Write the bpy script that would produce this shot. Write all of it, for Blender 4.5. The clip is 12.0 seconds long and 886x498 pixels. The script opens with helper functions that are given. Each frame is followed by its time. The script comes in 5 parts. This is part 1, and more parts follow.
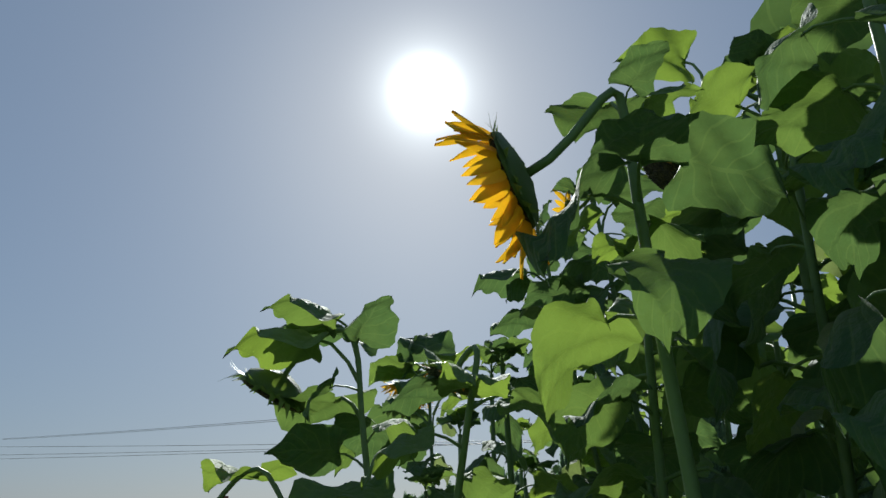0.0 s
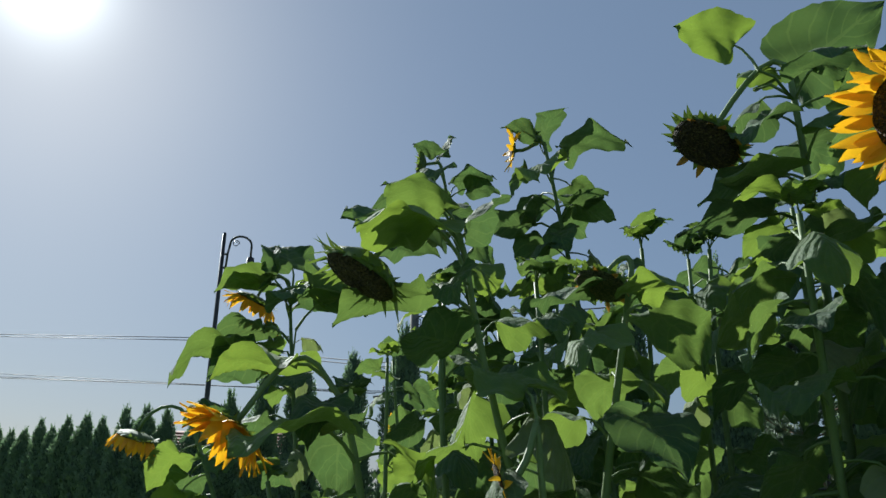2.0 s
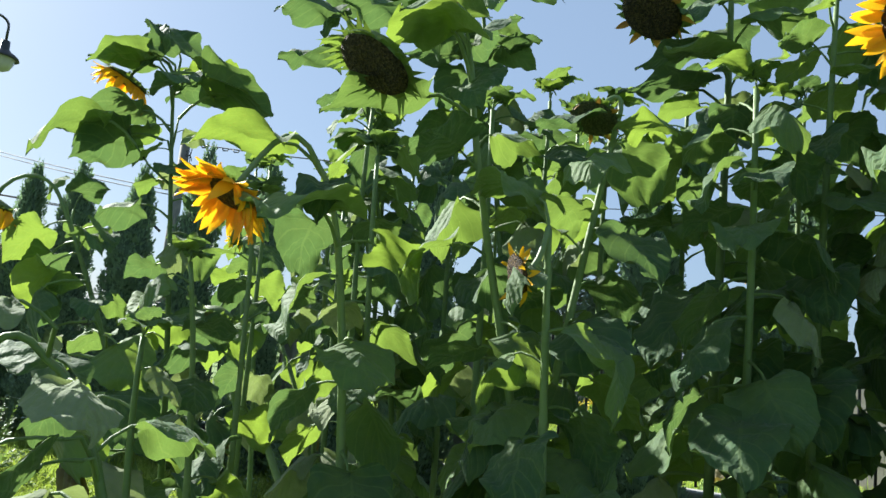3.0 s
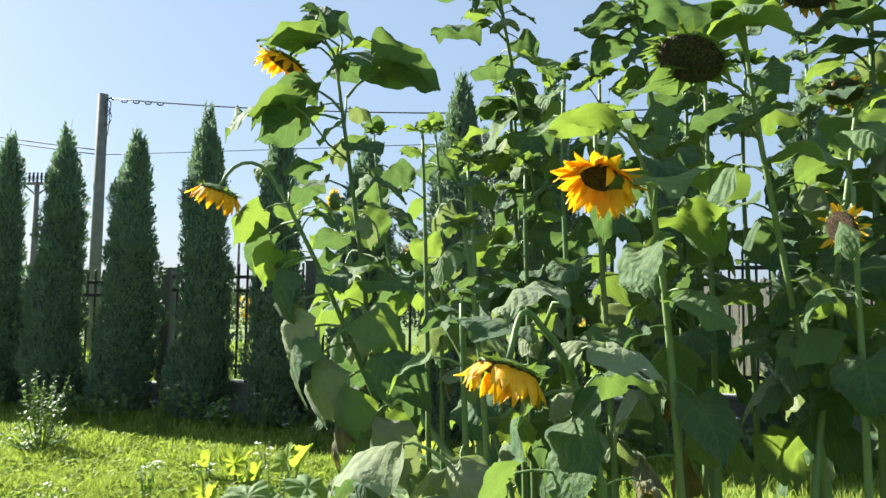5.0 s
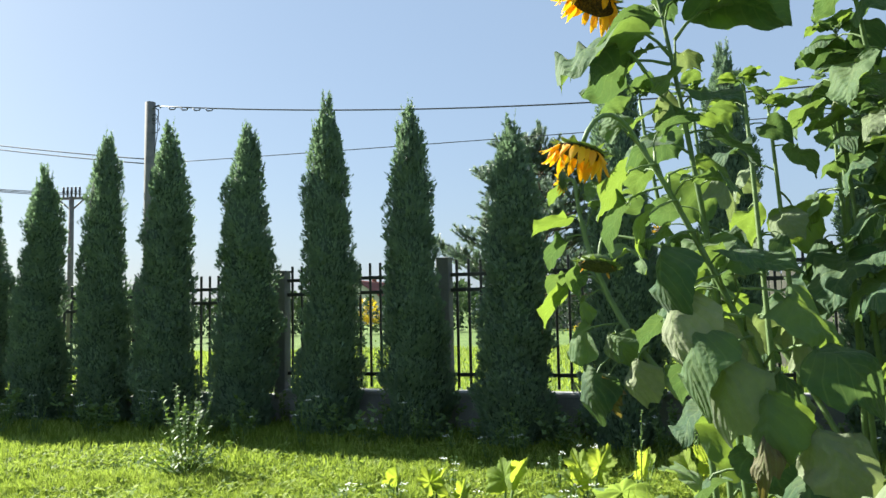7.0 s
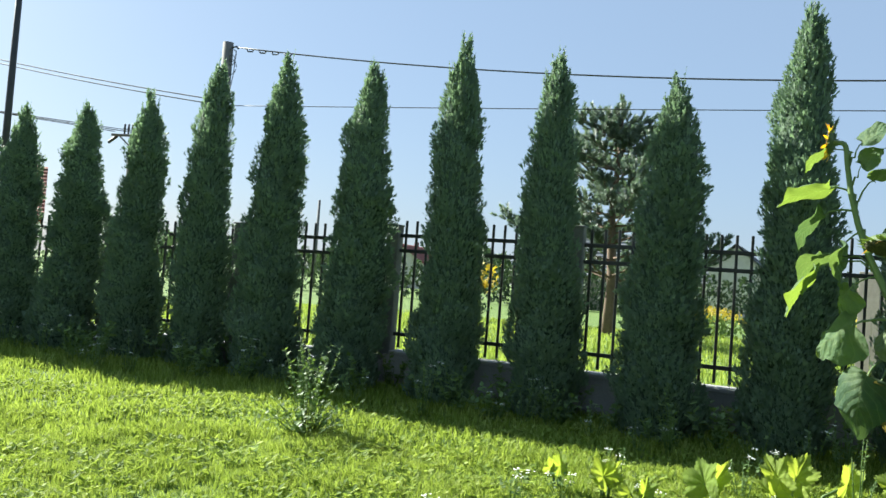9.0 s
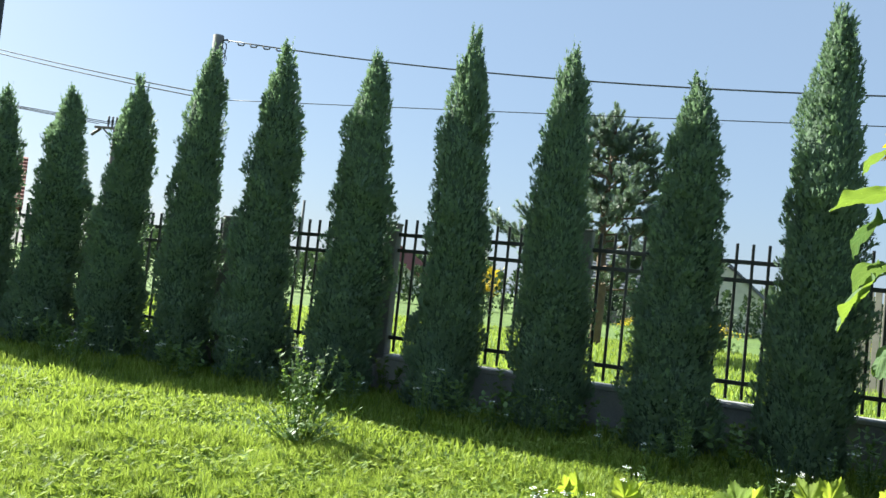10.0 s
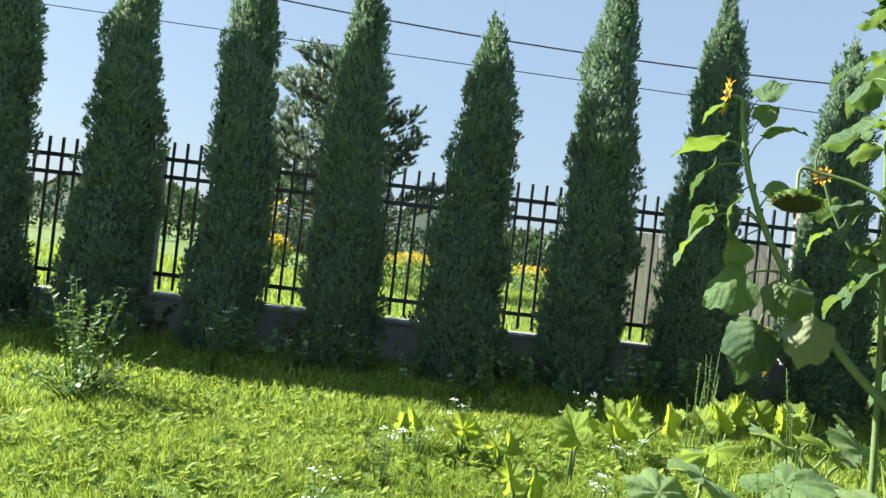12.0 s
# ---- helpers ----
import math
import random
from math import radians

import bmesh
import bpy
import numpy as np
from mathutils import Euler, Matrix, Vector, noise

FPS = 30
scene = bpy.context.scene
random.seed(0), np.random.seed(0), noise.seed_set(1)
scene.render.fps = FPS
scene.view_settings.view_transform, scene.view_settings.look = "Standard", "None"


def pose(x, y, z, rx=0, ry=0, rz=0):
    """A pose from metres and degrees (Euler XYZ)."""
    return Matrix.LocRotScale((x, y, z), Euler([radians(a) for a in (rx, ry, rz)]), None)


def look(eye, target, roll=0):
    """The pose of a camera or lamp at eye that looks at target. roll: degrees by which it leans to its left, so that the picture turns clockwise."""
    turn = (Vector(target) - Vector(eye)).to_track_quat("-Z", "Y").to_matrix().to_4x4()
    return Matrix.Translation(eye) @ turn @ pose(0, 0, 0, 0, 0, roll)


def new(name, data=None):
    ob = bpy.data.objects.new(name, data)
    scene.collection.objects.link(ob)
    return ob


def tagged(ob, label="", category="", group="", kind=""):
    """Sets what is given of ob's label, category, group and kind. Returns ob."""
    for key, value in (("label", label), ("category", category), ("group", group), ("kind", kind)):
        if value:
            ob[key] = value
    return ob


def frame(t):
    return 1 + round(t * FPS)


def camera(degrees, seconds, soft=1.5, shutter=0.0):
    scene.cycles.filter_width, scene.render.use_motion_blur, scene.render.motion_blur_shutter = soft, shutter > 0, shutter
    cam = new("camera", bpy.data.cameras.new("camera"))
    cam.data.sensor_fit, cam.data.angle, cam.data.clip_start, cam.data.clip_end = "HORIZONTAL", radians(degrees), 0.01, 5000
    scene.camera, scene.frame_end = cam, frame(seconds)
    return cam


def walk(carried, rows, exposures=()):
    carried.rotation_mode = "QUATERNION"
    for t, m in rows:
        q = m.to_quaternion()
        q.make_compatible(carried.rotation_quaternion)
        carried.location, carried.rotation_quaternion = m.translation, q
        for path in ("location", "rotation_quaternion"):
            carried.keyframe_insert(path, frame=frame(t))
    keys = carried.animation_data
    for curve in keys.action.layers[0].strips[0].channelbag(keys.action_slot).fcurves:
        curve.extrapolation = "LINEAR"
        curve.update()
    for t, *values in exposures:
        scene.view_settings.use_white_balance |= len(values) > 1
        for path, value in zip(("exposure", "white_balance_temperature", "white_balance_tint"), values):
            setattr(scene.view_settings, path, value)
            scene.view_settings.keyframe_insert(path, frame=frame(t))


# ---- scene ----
cam = camera(59.8, 12.0)
EXPOSURES = [(0, 0.5, 5800, 3), (0.5, 0.42, 5800, 3), (1.5, 0.46, 5750, 3), (2.0, 0.68, 5750, 3), (2.5, 0.88, 5700, 3), (3.0, 1.68, 6000, 4), (3.5, 1.95, 6250, 6), (5.5, 1.88, 6250, 5), (7.5, 1.78, 6200, 4), (9.5, 1.8, 6050, 3), (12, 1.93, 6250, 4)]
PATH = [
    (0, (3.078, 2.09, 1.825), (1.472, 3.03, 2.558), 0.7),
    (0.5, (2.981, 1.786, 1.801), (1.514, 2.938, 2.524), 1.1),
    (1, (2.758, 1.609, 1.757), (1.431, 2.922, 2.474), -0.5),
    (1.5, (2.468, 1.453, 1.708), (1.334, 2.939, 2.421), -0.1),
    (2, (2.098, 1.24, 1.685), (1.156, 2.888, 2.315), 0.8),
    (2.5, (1.754, 1.14, 1.608), (1.04, 2.942, 2.101), 2.1),
    (3, (1.548, 0.996, 1.502), (1.173, 2.937, 1.804), 6.0),
    (3.5, (1.244, 0.85, 1.473), (0.9, 2.81, 1.67), 6.7),
    (3.7, (1.122, 0.775, 1.478), (0.804, 2.744, 1.632), 6.3),
    (5.3, (0.181, 0.466, 1.491), (0.08, 2.457, 1.642), 0.2),
    (5.5, (0.031, 0.46, 1.501), (-0.097, 2.449, 1.662), -0.7),
    (6, (-0.267, 0.641, 1.491), (-0.426, 2.628, 1.658), -2.0),
    (6.5, (-0.621, 0.832, 1.475), (-0.779, 2.819, 1.635), -2.1),
    (7, (-0.959, 1.053, 1.442), (-1.12, 3.04, 1.6), -1.2),
    (7.5, (-1.325, 1.283, 1.41), (-1.493, 3.27, 1.557), -0.1),
    (7.7, (-1.454, 1.365, 1.393), (-1.627, 3.352, 1.528), 0.2),
    (9.3, (-1.997, 1.623, 1.381), (-2.254, 3.605, 1.453), 4.9),
    (9.5, (-2.025, 1.654, 1.374), (-2.275, 3.637, 1.445), 5.2),
    (10, (-2.167, 1.926, 1.344), (-2.376, 3.913, 1.438), 5.9),
    (10.5, (-2.422, 2.125, 1.331), (-2.656, 4.11, 1.381), 6.2),
    (11, (-2.784, 2.076, 1.276), (-2.749, 4.07, 1.13), 9.1),
    (11.5, (-2.906, 2.038, 1.311), (-2.618, 4.01, 1.14), 10.4),
    (12, (-2.89, 2.226, 1.27), (-2.335, 4.148, 1.274), 6.5),
]
walk(cam, [(t, look(eye, target, roll)) for t, eye, target, roll in PATH], EXPOSURES)

# ---- world, sun, exposure ----
SUN_EL, SUN_ROT = radians(33.0), radians(-61.3)
world = bpy.data.worlds.new("world")
scene.world = world
world.use_nodes = True
wt = world.node_tree
sky = wt.nodes.new("ShaderNodeTexSky")
sky.sky_type = "NISHITA"
sky.sun_disc = False
sky.sun_elevation, sky.sun_rotation = SUN_EL, SUN_ROT
sky.air_density, sky.dust_density, sky.ozone_density = 1.1, 1.25, 1.7
wt.nodes["Background"].inputs[1].default_value = 0.03
# a thin even veil of high haze evens the blue out
veil = wt.nodes.new("ShaderNodeMix")
veil.data_type = "RGBA"
veil.inputs[0].default_value = 0.48
veil.inputs[7].default_value = (6.3, 7.8, 10.6, 1)
wt.links.new(sky.outputs[0], veil.inputs[6])
SUN_DIR = Vector((math.sin(SUN_ROT) * math.cos(SUN_EL), math.cos(SUN_ROT) * math.cos(SUN_EL), math.sin(SUN_EL)))
sun_data = bpy.data.lights.new("sun", "SUN")
sun_data.energy, sun_data.angle, sun_data.color = 5.0, radians(0.55), (1.0, 0.93, 0.82)
sun = new("sun", sun_data)
sun.matrix_world = look((0, 0, 20), tuple(Vector((0, 0, 20)) - SUN_DIR))
# a glow painted into the sky colour for the sun's blinding disc and glare
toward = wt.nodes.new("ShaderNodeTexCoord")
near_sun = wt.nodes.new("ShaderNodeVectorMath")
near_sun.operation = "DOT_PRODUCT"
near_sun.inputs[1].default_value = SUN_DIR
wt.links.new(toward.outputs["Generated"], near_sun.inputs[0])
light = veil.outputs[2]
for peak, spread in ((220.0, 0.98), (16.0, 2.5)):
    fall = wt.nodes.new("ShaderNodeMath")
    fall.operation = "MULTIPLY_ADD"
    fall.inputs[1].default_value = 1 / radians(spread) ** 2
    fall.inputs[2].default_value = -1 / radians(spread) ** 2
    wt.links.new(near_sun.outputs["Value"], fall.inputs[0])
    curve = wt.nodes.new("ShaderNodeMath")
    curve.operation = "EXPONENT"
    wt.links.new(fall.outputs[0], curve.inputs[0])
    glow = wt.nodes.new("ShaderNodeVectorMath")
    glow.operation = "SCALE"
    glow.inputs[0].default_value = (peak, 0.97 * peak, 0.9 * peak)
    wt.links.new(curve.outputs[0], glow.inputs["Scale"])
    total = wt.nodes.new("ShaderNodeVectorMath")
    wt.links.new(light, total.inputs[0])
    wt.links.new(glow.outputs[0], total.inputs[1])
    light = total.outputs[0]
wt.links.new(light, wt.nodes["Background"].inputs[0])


# ---- materials ----
def mat(name):
    m = bpy.data.materials.new(name)
    m.use_nodes = True
    return m, m.node_tree.nodes, m.node_tree.links, m.node_tree.nodes["Principled BSDF"]


def ramp(nodes, stops):
    r = nodes.new("ShaderNodeValToRGB")
    e = r.color_ramp.elements
    while len(e) < len(stops):
        e.new(0.5)
    for el, (p, c) in zip(e, stops):
        el.position, el.color = p, (*c, 1)
    return r


def noise_node(nodes, links, scale, detail=4, coord="Object", rough=0.55):
    tc = nodes.new("ShaderNodeTexCoord")
    n = nodes.new("ShaderNodeTexNoise")
    n.inputs["Scale"].default_value, n.inputs["Detail"].default_value, n.inputs["Roughness"].default_value = scale, detail, rough
    links.new(tc.outputs[coord], n.inputs["Vector"])
    return n


def bump(nodes, links, src, bsdf, strength=0.3, dist=0.02):
    b = nodes.new("ShaderNodeBump")
    b.inputs["Strength"].default_value, b.inputs["Distance"].default_value = strength, dist
    links.new(src, b.inputs["Height"])
    links.new(b.outputs[0], bsdf.inputs["Normal"])


def mixed(nodes, links, fac, a, b, mode="MIX"):
    x = nodes.new("ShaderNodeMix")
    x.data_type, x.blend_type = "RGBA", mode
    for s, v in ((0, fac), (6, a), (7, b)):
        if isinstance(v, (float, int)):
            x.inputs[s].default_value = v
        elif isinstance(v, tuple):
            x.inputs[s].default_value = (*v, 1)
        else:
            links.new(v, x.inputs[s])
    return x.outputs[2]


def plain(name, stops, scale=8, rough=0.6, metal=0.0, strength=0.2, dist=0.01, fine=60):
    """A solid surface: two scales of noise, colour ramp and relief."""
    m, n, l, b = mat(name)
    a = noise_node(n, l, scale)
    f = noise_node(n, l, fine, 3)
    r = ramp(n, stops)
    mm = n.new("ShaderNodeMath")
    mm.operation = "MULTIPLY_ADD"
    mm.inputs[1].default_value = 0.35
    l.new(f.outputs[0], mm.inputs[0])
    sc = n.new("ShaderNodeMath")
    sc.operation = "MULTIPLY"
    sc.inputs[1].default_value = 0.65
    l.new(a.outputs[0], sc.inputs[0])
    l.new(sc.outputs[0], mm.inputs[2])
    l.new(mm.outputs[0], r.inputs[0])
    l.new(r.outputs[0], b.inputs["Base Color"])
    b.inputs["Roughness"].default_value, b.inputs["Metallic"].default_value = rough, metal
    bump(n, l, mm.outputs[0], b, strength, dist)
    return m


def leafy(name, stops, translucent=0.4, glow=(0.35, 0.5, 0.05), rough=0.5, veins=False, island=False, scale=14, spec=0.5, backlit=None):
    """A leaf surface: colour varies from piece to piece, light passes through it."""
    m, n, l, b = mat(name)
    r = ramp(n, stops)
    if island:
        g = n.new("ShaderNodeNewGeometry")
        rnd = g.outputs["Random Per Island"]
    else:
        g = n.new("ShaderNodeObjectInfo")
        rnd = g.outputs["Random"]
    nz = noise_node(n, l, scale, 3)
    mm = n.new("ShaderNodeMath")
    mm.operation = "MULTIPLY_ADD"
    mm.inputs[1].default_value = 0.5
    l.new(rnd, mm.inputs[0])
    sc = n.new("ShaderNodeMath")
    sc.operation = "MULTIPLY"
    sc.inputs[1].default_value = 0.5
    l.new(nz.outputs[0], sc.inputs[0])
    l.new(sc.outputs[0], mm.inputs[2])
    l.new(mm.outputs[0], r.inputs[0])
    col = r.outputs[0]
    if veins:
        uv = n.new("ShaderNodeUVMap")
        sep = n.new("ShaderNodeSeparateXYZ")
        l.new(uv.outputs[0], sep.inputs[0])

        def m2(op, a, bb):
            q = n.new("ShaderNodeMath")
            q.operation = op
            for i, v in enumerate((a, bb)):
                if isinstance(v, (float, int)):
                    q.inputs[i].default_value = v
                else:
                    l.new(v, q.inputs[i])
            return q.outputs[0]
        au = m2("ABSOLUTE", m2("SUBTRACT", sep.outputs[0], 0.5), 0)
        mid = m2("LESS_THAN", au, 0.022)
        ph = m2("FRACT", m2("MULTIPLY", m2("SUBTRACT", sep.outputs[1], m2("MULTIPLY", au, 0.75)), 6.5), 0)
        side = m2("LESS_THAN", m2("ABSOLUTE", m2("SUBTRACT", ph, 0.5), 0), 0.06)
        v = m2("MAXIMUM", mid, side)
        col = mixed(n, l, m2("MULTIPLY", v, 0.3), col, (0.2, 0.27, 0.1))
        hill = m2("ABSOLUTE", m2("SUBTRACT", ph, 0.5), 0)
        blotch = noise_node(n, l, 3.2, 4)
        col = mixed(n, l, m2("MULTIPLY", m2("SUBTRACT", blotch.outputs[0], 0.42), 1.6), col, (0.13, 0.17, 0.06))
        bump(n, l, m2("ADD", m2("MULTIPLY", hill, 0.9), m2("MULTIPLY", nz.outputs[0], 1.3)), b, 0.5, 0.014)
    else:
        bump(n, l, nz.outputs[0], b, 0.3, 0.01)
    l.new(col, b.inputs["Base Color"])
    b.inputs["Roughness"].default_value = rough
    b.inputs["Specular IOR Level"].default_value = spec
    if veins:
        b.inputs["Sheen Weight"].default_value, b.inputs["Sheen Roughness"].default_value = 0.14, 0.45
    if translucent:
        t = n.new("ShaderNodeBsdfTranslucent")
        tint = mixed(n, l, 0.6, col, glow)
        # leaves picked at random get a brighter tint, as if the sun stood behind
        if backlit:
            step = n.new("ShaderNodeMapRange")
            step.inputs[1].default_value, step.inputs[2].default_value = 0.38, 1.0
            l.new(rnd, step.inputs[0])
            tint = mixed(n, l, step.outputs[0], mixed(n, l, 0.5, col, glow), backlit)
        l.new(tint, t.inputs[0])
        s = n.new("ShaderNodeMixShader")
        s.inputs[0].default_value = translucent
        l.new(b.outputs[0], s.inputs[1])
        l.new(t.outputs[0], s.inputs[2])
        l.new(s.outputs[0], n["Material Output"].inputs[0])
    return m


M_LEAF = leafy("sunflower_leaf", [(0.25, (0.04, 0.088, 0.045)), (0.5, (0.066, 0.13, 0.06)), (0.75, (0.112, 0.182, 0.074))], 0.4, (0.15, 0.24, 0.04), 0.68, True, spec=0.22, backlit=(0.28, 0.4, 0.045))
M_PALE = leafy("pale_leaf", [(0.2, (0.13, 0.17, 0.1)), (0.5, (0.19, 0.23, 0.14)), (0.8, (0.27, 0.29, 0.19))], 0.3, (0.35, 0.45, 0.1), 0.8, True, spec=0.15)
M_DRY = leafy("dry_leaf", [(0.2, (0.07, 0.06, 0.03)), (0.5, (0.12, 0.1, 0.04)), (0.8, (0.13, 0.065, 0.025))], 0.25, (0.4, 0.3, 0.05), 0.7, True)
M_STEM = leafy("green_stem", [(0.2, (0.09, 0.15, 0.05)), (0.5, (0.13, 0.2, 0.07)), (0.8, (0.17, 0.24, 0.09))], 0.12, (0.3, 0.45, 0.05), 0.55, False, False, 40)
M_PETAL = leafy("yellow_petal", [(0.2, (0.75, 0.33, 0.01)), (0.5, (0.85, 0.45, 0.01)), (0.8, (0.9, 0.55, 0.02))], 0.4, (0.95, 0.55, 0.01), 0.5, False, False, 30)
M_PETAL_OLD = leafy("withered_petal", [(0.2, (0.26, 0.12, 0.03)), (0.5, (0.42, 0.21, 0.04)), (0.8, (0.6, 0.33, 0.06))], 0.3, (0.6, 0.32, 0.04), 0.6, False, False, 30)
M_BRACT = leafy("green_bract", [(0.2, (0.06, 0.11, 0.03)), (0.5, (0.1, 0.16, 0.05)), (0.8, (0.15, 0.2, 0.07))], 0.3, (0.35, 0.5, 0.05), 0.55, False, True, 30)
def seeded(name, stops, rough=0.9):
    """A seed head: packed seeds, each with its own shade, over broad patches."""
    m, n, l, b = mat(name)
    tc = n.new("ShaderNodeTexCoord")
    cells = n.new("ShaderNodeTexVoronoi")
    cells.inputs["Scale"].default_value = 17
    l.new(tc.outputs["Object"], cells.inputs["Vector"])
    broad = noise_node(n, l, 2.6, 4)
    sep = n.new("ShaderNodeSeparateColor")
    l.new(cells.outputs["Color"], sep.inputs[0])
    r = ramp(n, stops)
    l.new(mixed(n, l, 0.5, broad.outputs[0], sep.outputs[0]), r.inputs[0])
    l.new(r.outputs[0], b.inputs["Base Color"])
    b.inputs["Roughness"].default_value = rough
    bump(n, l, cells.outputs["Distance"], b, 1.0, 0.12)
    return m


M_DISC = seeded("seed_disc", [(0.3, (0.035, 0.018, 0.008)), (0.55, (0.1, 0.05, 0.015)), (0.75, (0.24, 0.13, 0.02))])
M_DISC_DEAD = seeded("dried_seed_disc", [(0.3, (0.035, 0.024, 0.012)), (0.55, (0.085, 0.06, 0.025)), (0.75, (0.16, 0.12, 0.045))])
M_DISC_GREEN = seeded("green_seed_disc", [(0.3, (0.07, 0.09, 0.03)), (0.55, (0.13, 0.15, 0.05)), (0.75, (0.2, 0.2, 0.07))])
M_THUJA = leafy("thuja_foliage", [(0.15, (0.1, 0.155, 0.12)), (0.5, (0.145, 0.215, 0.155)), (0.85, (0.21, 0.29, 0.18))], 0.45, (0.21, 0.32, 0.13), 0.6, False, True, 5)
M_SHADE_CORE = plain("thuja_shade_core", [(0.3, (0.045, 0.075, 0.045)), (0.7, (0.075, 0.12, 0.065))], 12, 0.9, 0, 0.8, 0.05)
M_BARK = plain("bark", [(0.3, (0.06, 0.04, 0.025)), (0.7, (0.17, 0.12, 0.08))], 14, 0.9, 0, 0.8, 0.02)
M_PINEBARK = plain("pine_bark", [(0.3, (0.1, 0.07, 0.05)), (0.7, (0.2, 0.14, 0.1))], 6, 0.9, 0, 0.8, 0.03)
M_NEEDLE = leafy("pine_needles", [(0.15, (0.12, 0.17, 0.13)), (0.5, (0.165, 0.22, 0.17)), (0.85, (0.22, 0.27, 0.21))], 0.35, (0.2, 0.3, 0.12), 0.5, False, True, 5)
M_HEDGE = leafy("far_conifer_foliage", [(0.15, (0.03, 0.055, 0.03)), (0.5, (0.05, 0.085, 0.045)), (0.85, (0.08, 0.12, 0.06))], 0.2, (0.12, 0.2, 0.05), 0.7, False, True, 2)
M_GRASS = leafy("grass_blades", [(0.27, (0.085, 0.145, 0.02)), (0.5, (0.185, 0.27, 0.045)), (0.73, (0.37, 0.43, 0.12))], 0.42, (0.46, 0.58, 0.07), 0.65, False, True, 1.2, spec=0.2)
M_WEED = leafy("weed_leaves", [(0.15, (0.07, 0.125, 0.04)), (0.5, (0.115, 0.19, 0.06)), (0.85, (0.19, 0.26, 0.1))], 0.35, (0.3, 0.45, 0.05), 0.55, False, True, 8)
M_SQUASH = leafy("squash_leaf", [(0.2, (0.09, 0.16, 0.06)), (0.5, (0.14, 0.23, 0.085)), (0.8, (0.22, 0.31, 0.13))], 0.45, (0.42, 0.56, 0.06), 0.65, True, False, 20, spec=0.3)
# yellower, brighter copy of squash_leaf: sun shining through put into its colour
M_BACKLIT_SQUASH = leafy("backlit_squash_leaf", [(0.2, (0.16, 0.25, 0.04)), (0.5, (0.23, 0.32, 0.05)), (0.8, (0.32, 0.4, 0.07))], 0.55, (0.55, 0.66, 0.05), 0.7, True, False, 20, spec=0.15)
M_WHITE = plain("white_flower", [(0.3, (0.7, 0.7, 0.62)), (0.7, (0.85, 0.85, 0.8))], 20, 0.6)
M_GOLD = leafy("golden_flower", [(0.2, (0.48, 0.34, 0.02)), (0.5, (0.58, 0.44, 0.03)), (0.8, (0.64, 0.52, 0.05))], 0.3, (0.7, 0.55, 0.04), 0.6, False, True, 8)
M_CONCRETE = plain("concrete", [(0.3, (0.2, 0.2, 0.195)), (0.55, (0.3, 0.3, 0.29)), (0.75, (0.38, 0.37, 0.35))], 3, 0.85, 0, 0.4, 0.01)
M_POST = plain("grey_post", [(0.3, (0.11, 0.11, 0.11)), (0.7, (0.2, 0.2, 0.2))], 4, 0.8, 0, 0.3, 0.008)
M_IRON = plain("dark_painted_steel", [(0.3, (0.012, 0.013, 0.014)), (0.7, (0.035, 0.036, 0.038))], 10, 0.45, 0.0, 0.15, 0.003)
M_POLE = plain("weathered_pole", [(0.3, (0.1, 0.1, 0.098)), (0.7, (0.2, 0.19, 0.18))], 5, 0.85, 0, 0.4, 0.01)
M_CABLE = plain("cable", [(0.3, (0.02, 0.02, 0.022)), (0.7, (0.05, 0.05, 0.055))], 10, 0.6)
M_GLASS = plain("lamp_glass", [(0.3, (0.3, 0.3, 0.28)), (0.7, (0.42, 0.42, 0.4))], 8, 0.3)
M_REDROOF = plain("red_roof_tiles", [(0.3, (0.16, 0.04, 0.025)), (0.7, (0.3, 0.08, 0.05))], 2, 0.7)
M_DARKROOF = plain("dark_roof", [(0.3, (0.05, 0.05, 0.055)), (0.7, (0.1, 0.1, 0.105))], 2, 0.8)
M_GREYROOF = plain("grey_roof", [(0.3, (0.16, 0.165, 0.17)), (0.7, (0.27, 0.275, 0.28))], 2, 0.6)
M_RENDER = plain("house_plaster", [(0.3, (0.5, 0.47, 0.42)), (0.7, (0.65, 0.62, 0.56))], 2, 0.85)
M_BRICK = plain("dark_red_brick", [(0.3, (0.14, 0.05, 0.04)), (0.7, (0.26, 0.1, 0.08))], 6, 0.85)
M_WOOD = plain("grey_wood", [(0.3, (0.22, 0.19, 0.16)), (0.7, (0.4, 0.36, 0.31))], 3, 0.8)
M_WINDOW = plain("dark_window", [(0.3, (0.02, 0.025, 0.03)), (0.7, (0.05, 0.055, 0.06))], 2, 0.15)

# the ground: turf, with bare earth under the flower bed and a paler meadow past the fence
M_GROUND, gn, gl, gb = mat("turf_and_earth")
g1, g2, g3 = noise_node(gn, gl, 0.35, 5), noise_node(gn, gl, 6, 5), noise_node(gn, gl, 45, 3)
gr = ramp(gn, [(0.3, (0.06, 0.11, 0.016)), (0.55, (0.11, 0.18, 0.027)), (0.75, (0.17, 0.23, 0.045))])
gl.new(mixed(gn, gl, 0.5, g1.outputs[0], g2.outputs[0]), gr.inputs[0])
gl.new(mixed(gn, gl, 0.35, gr.outputs[0], g3.outputs[0], "OVERLAY"), gb.inputs["Base Color"])
gb.inputs["Roughness"].default_value = 0.9
bump(gn, gl, g3.outputs[0], gb, 0.8, 0.03)
M_SOIL = plain("dark_soil", [(0.3, (0.03, 0.024, 0.017)), (0.7, (0.075, 0.058, 0.04))], 5, 0.95, 0, 0.9, 0.03)


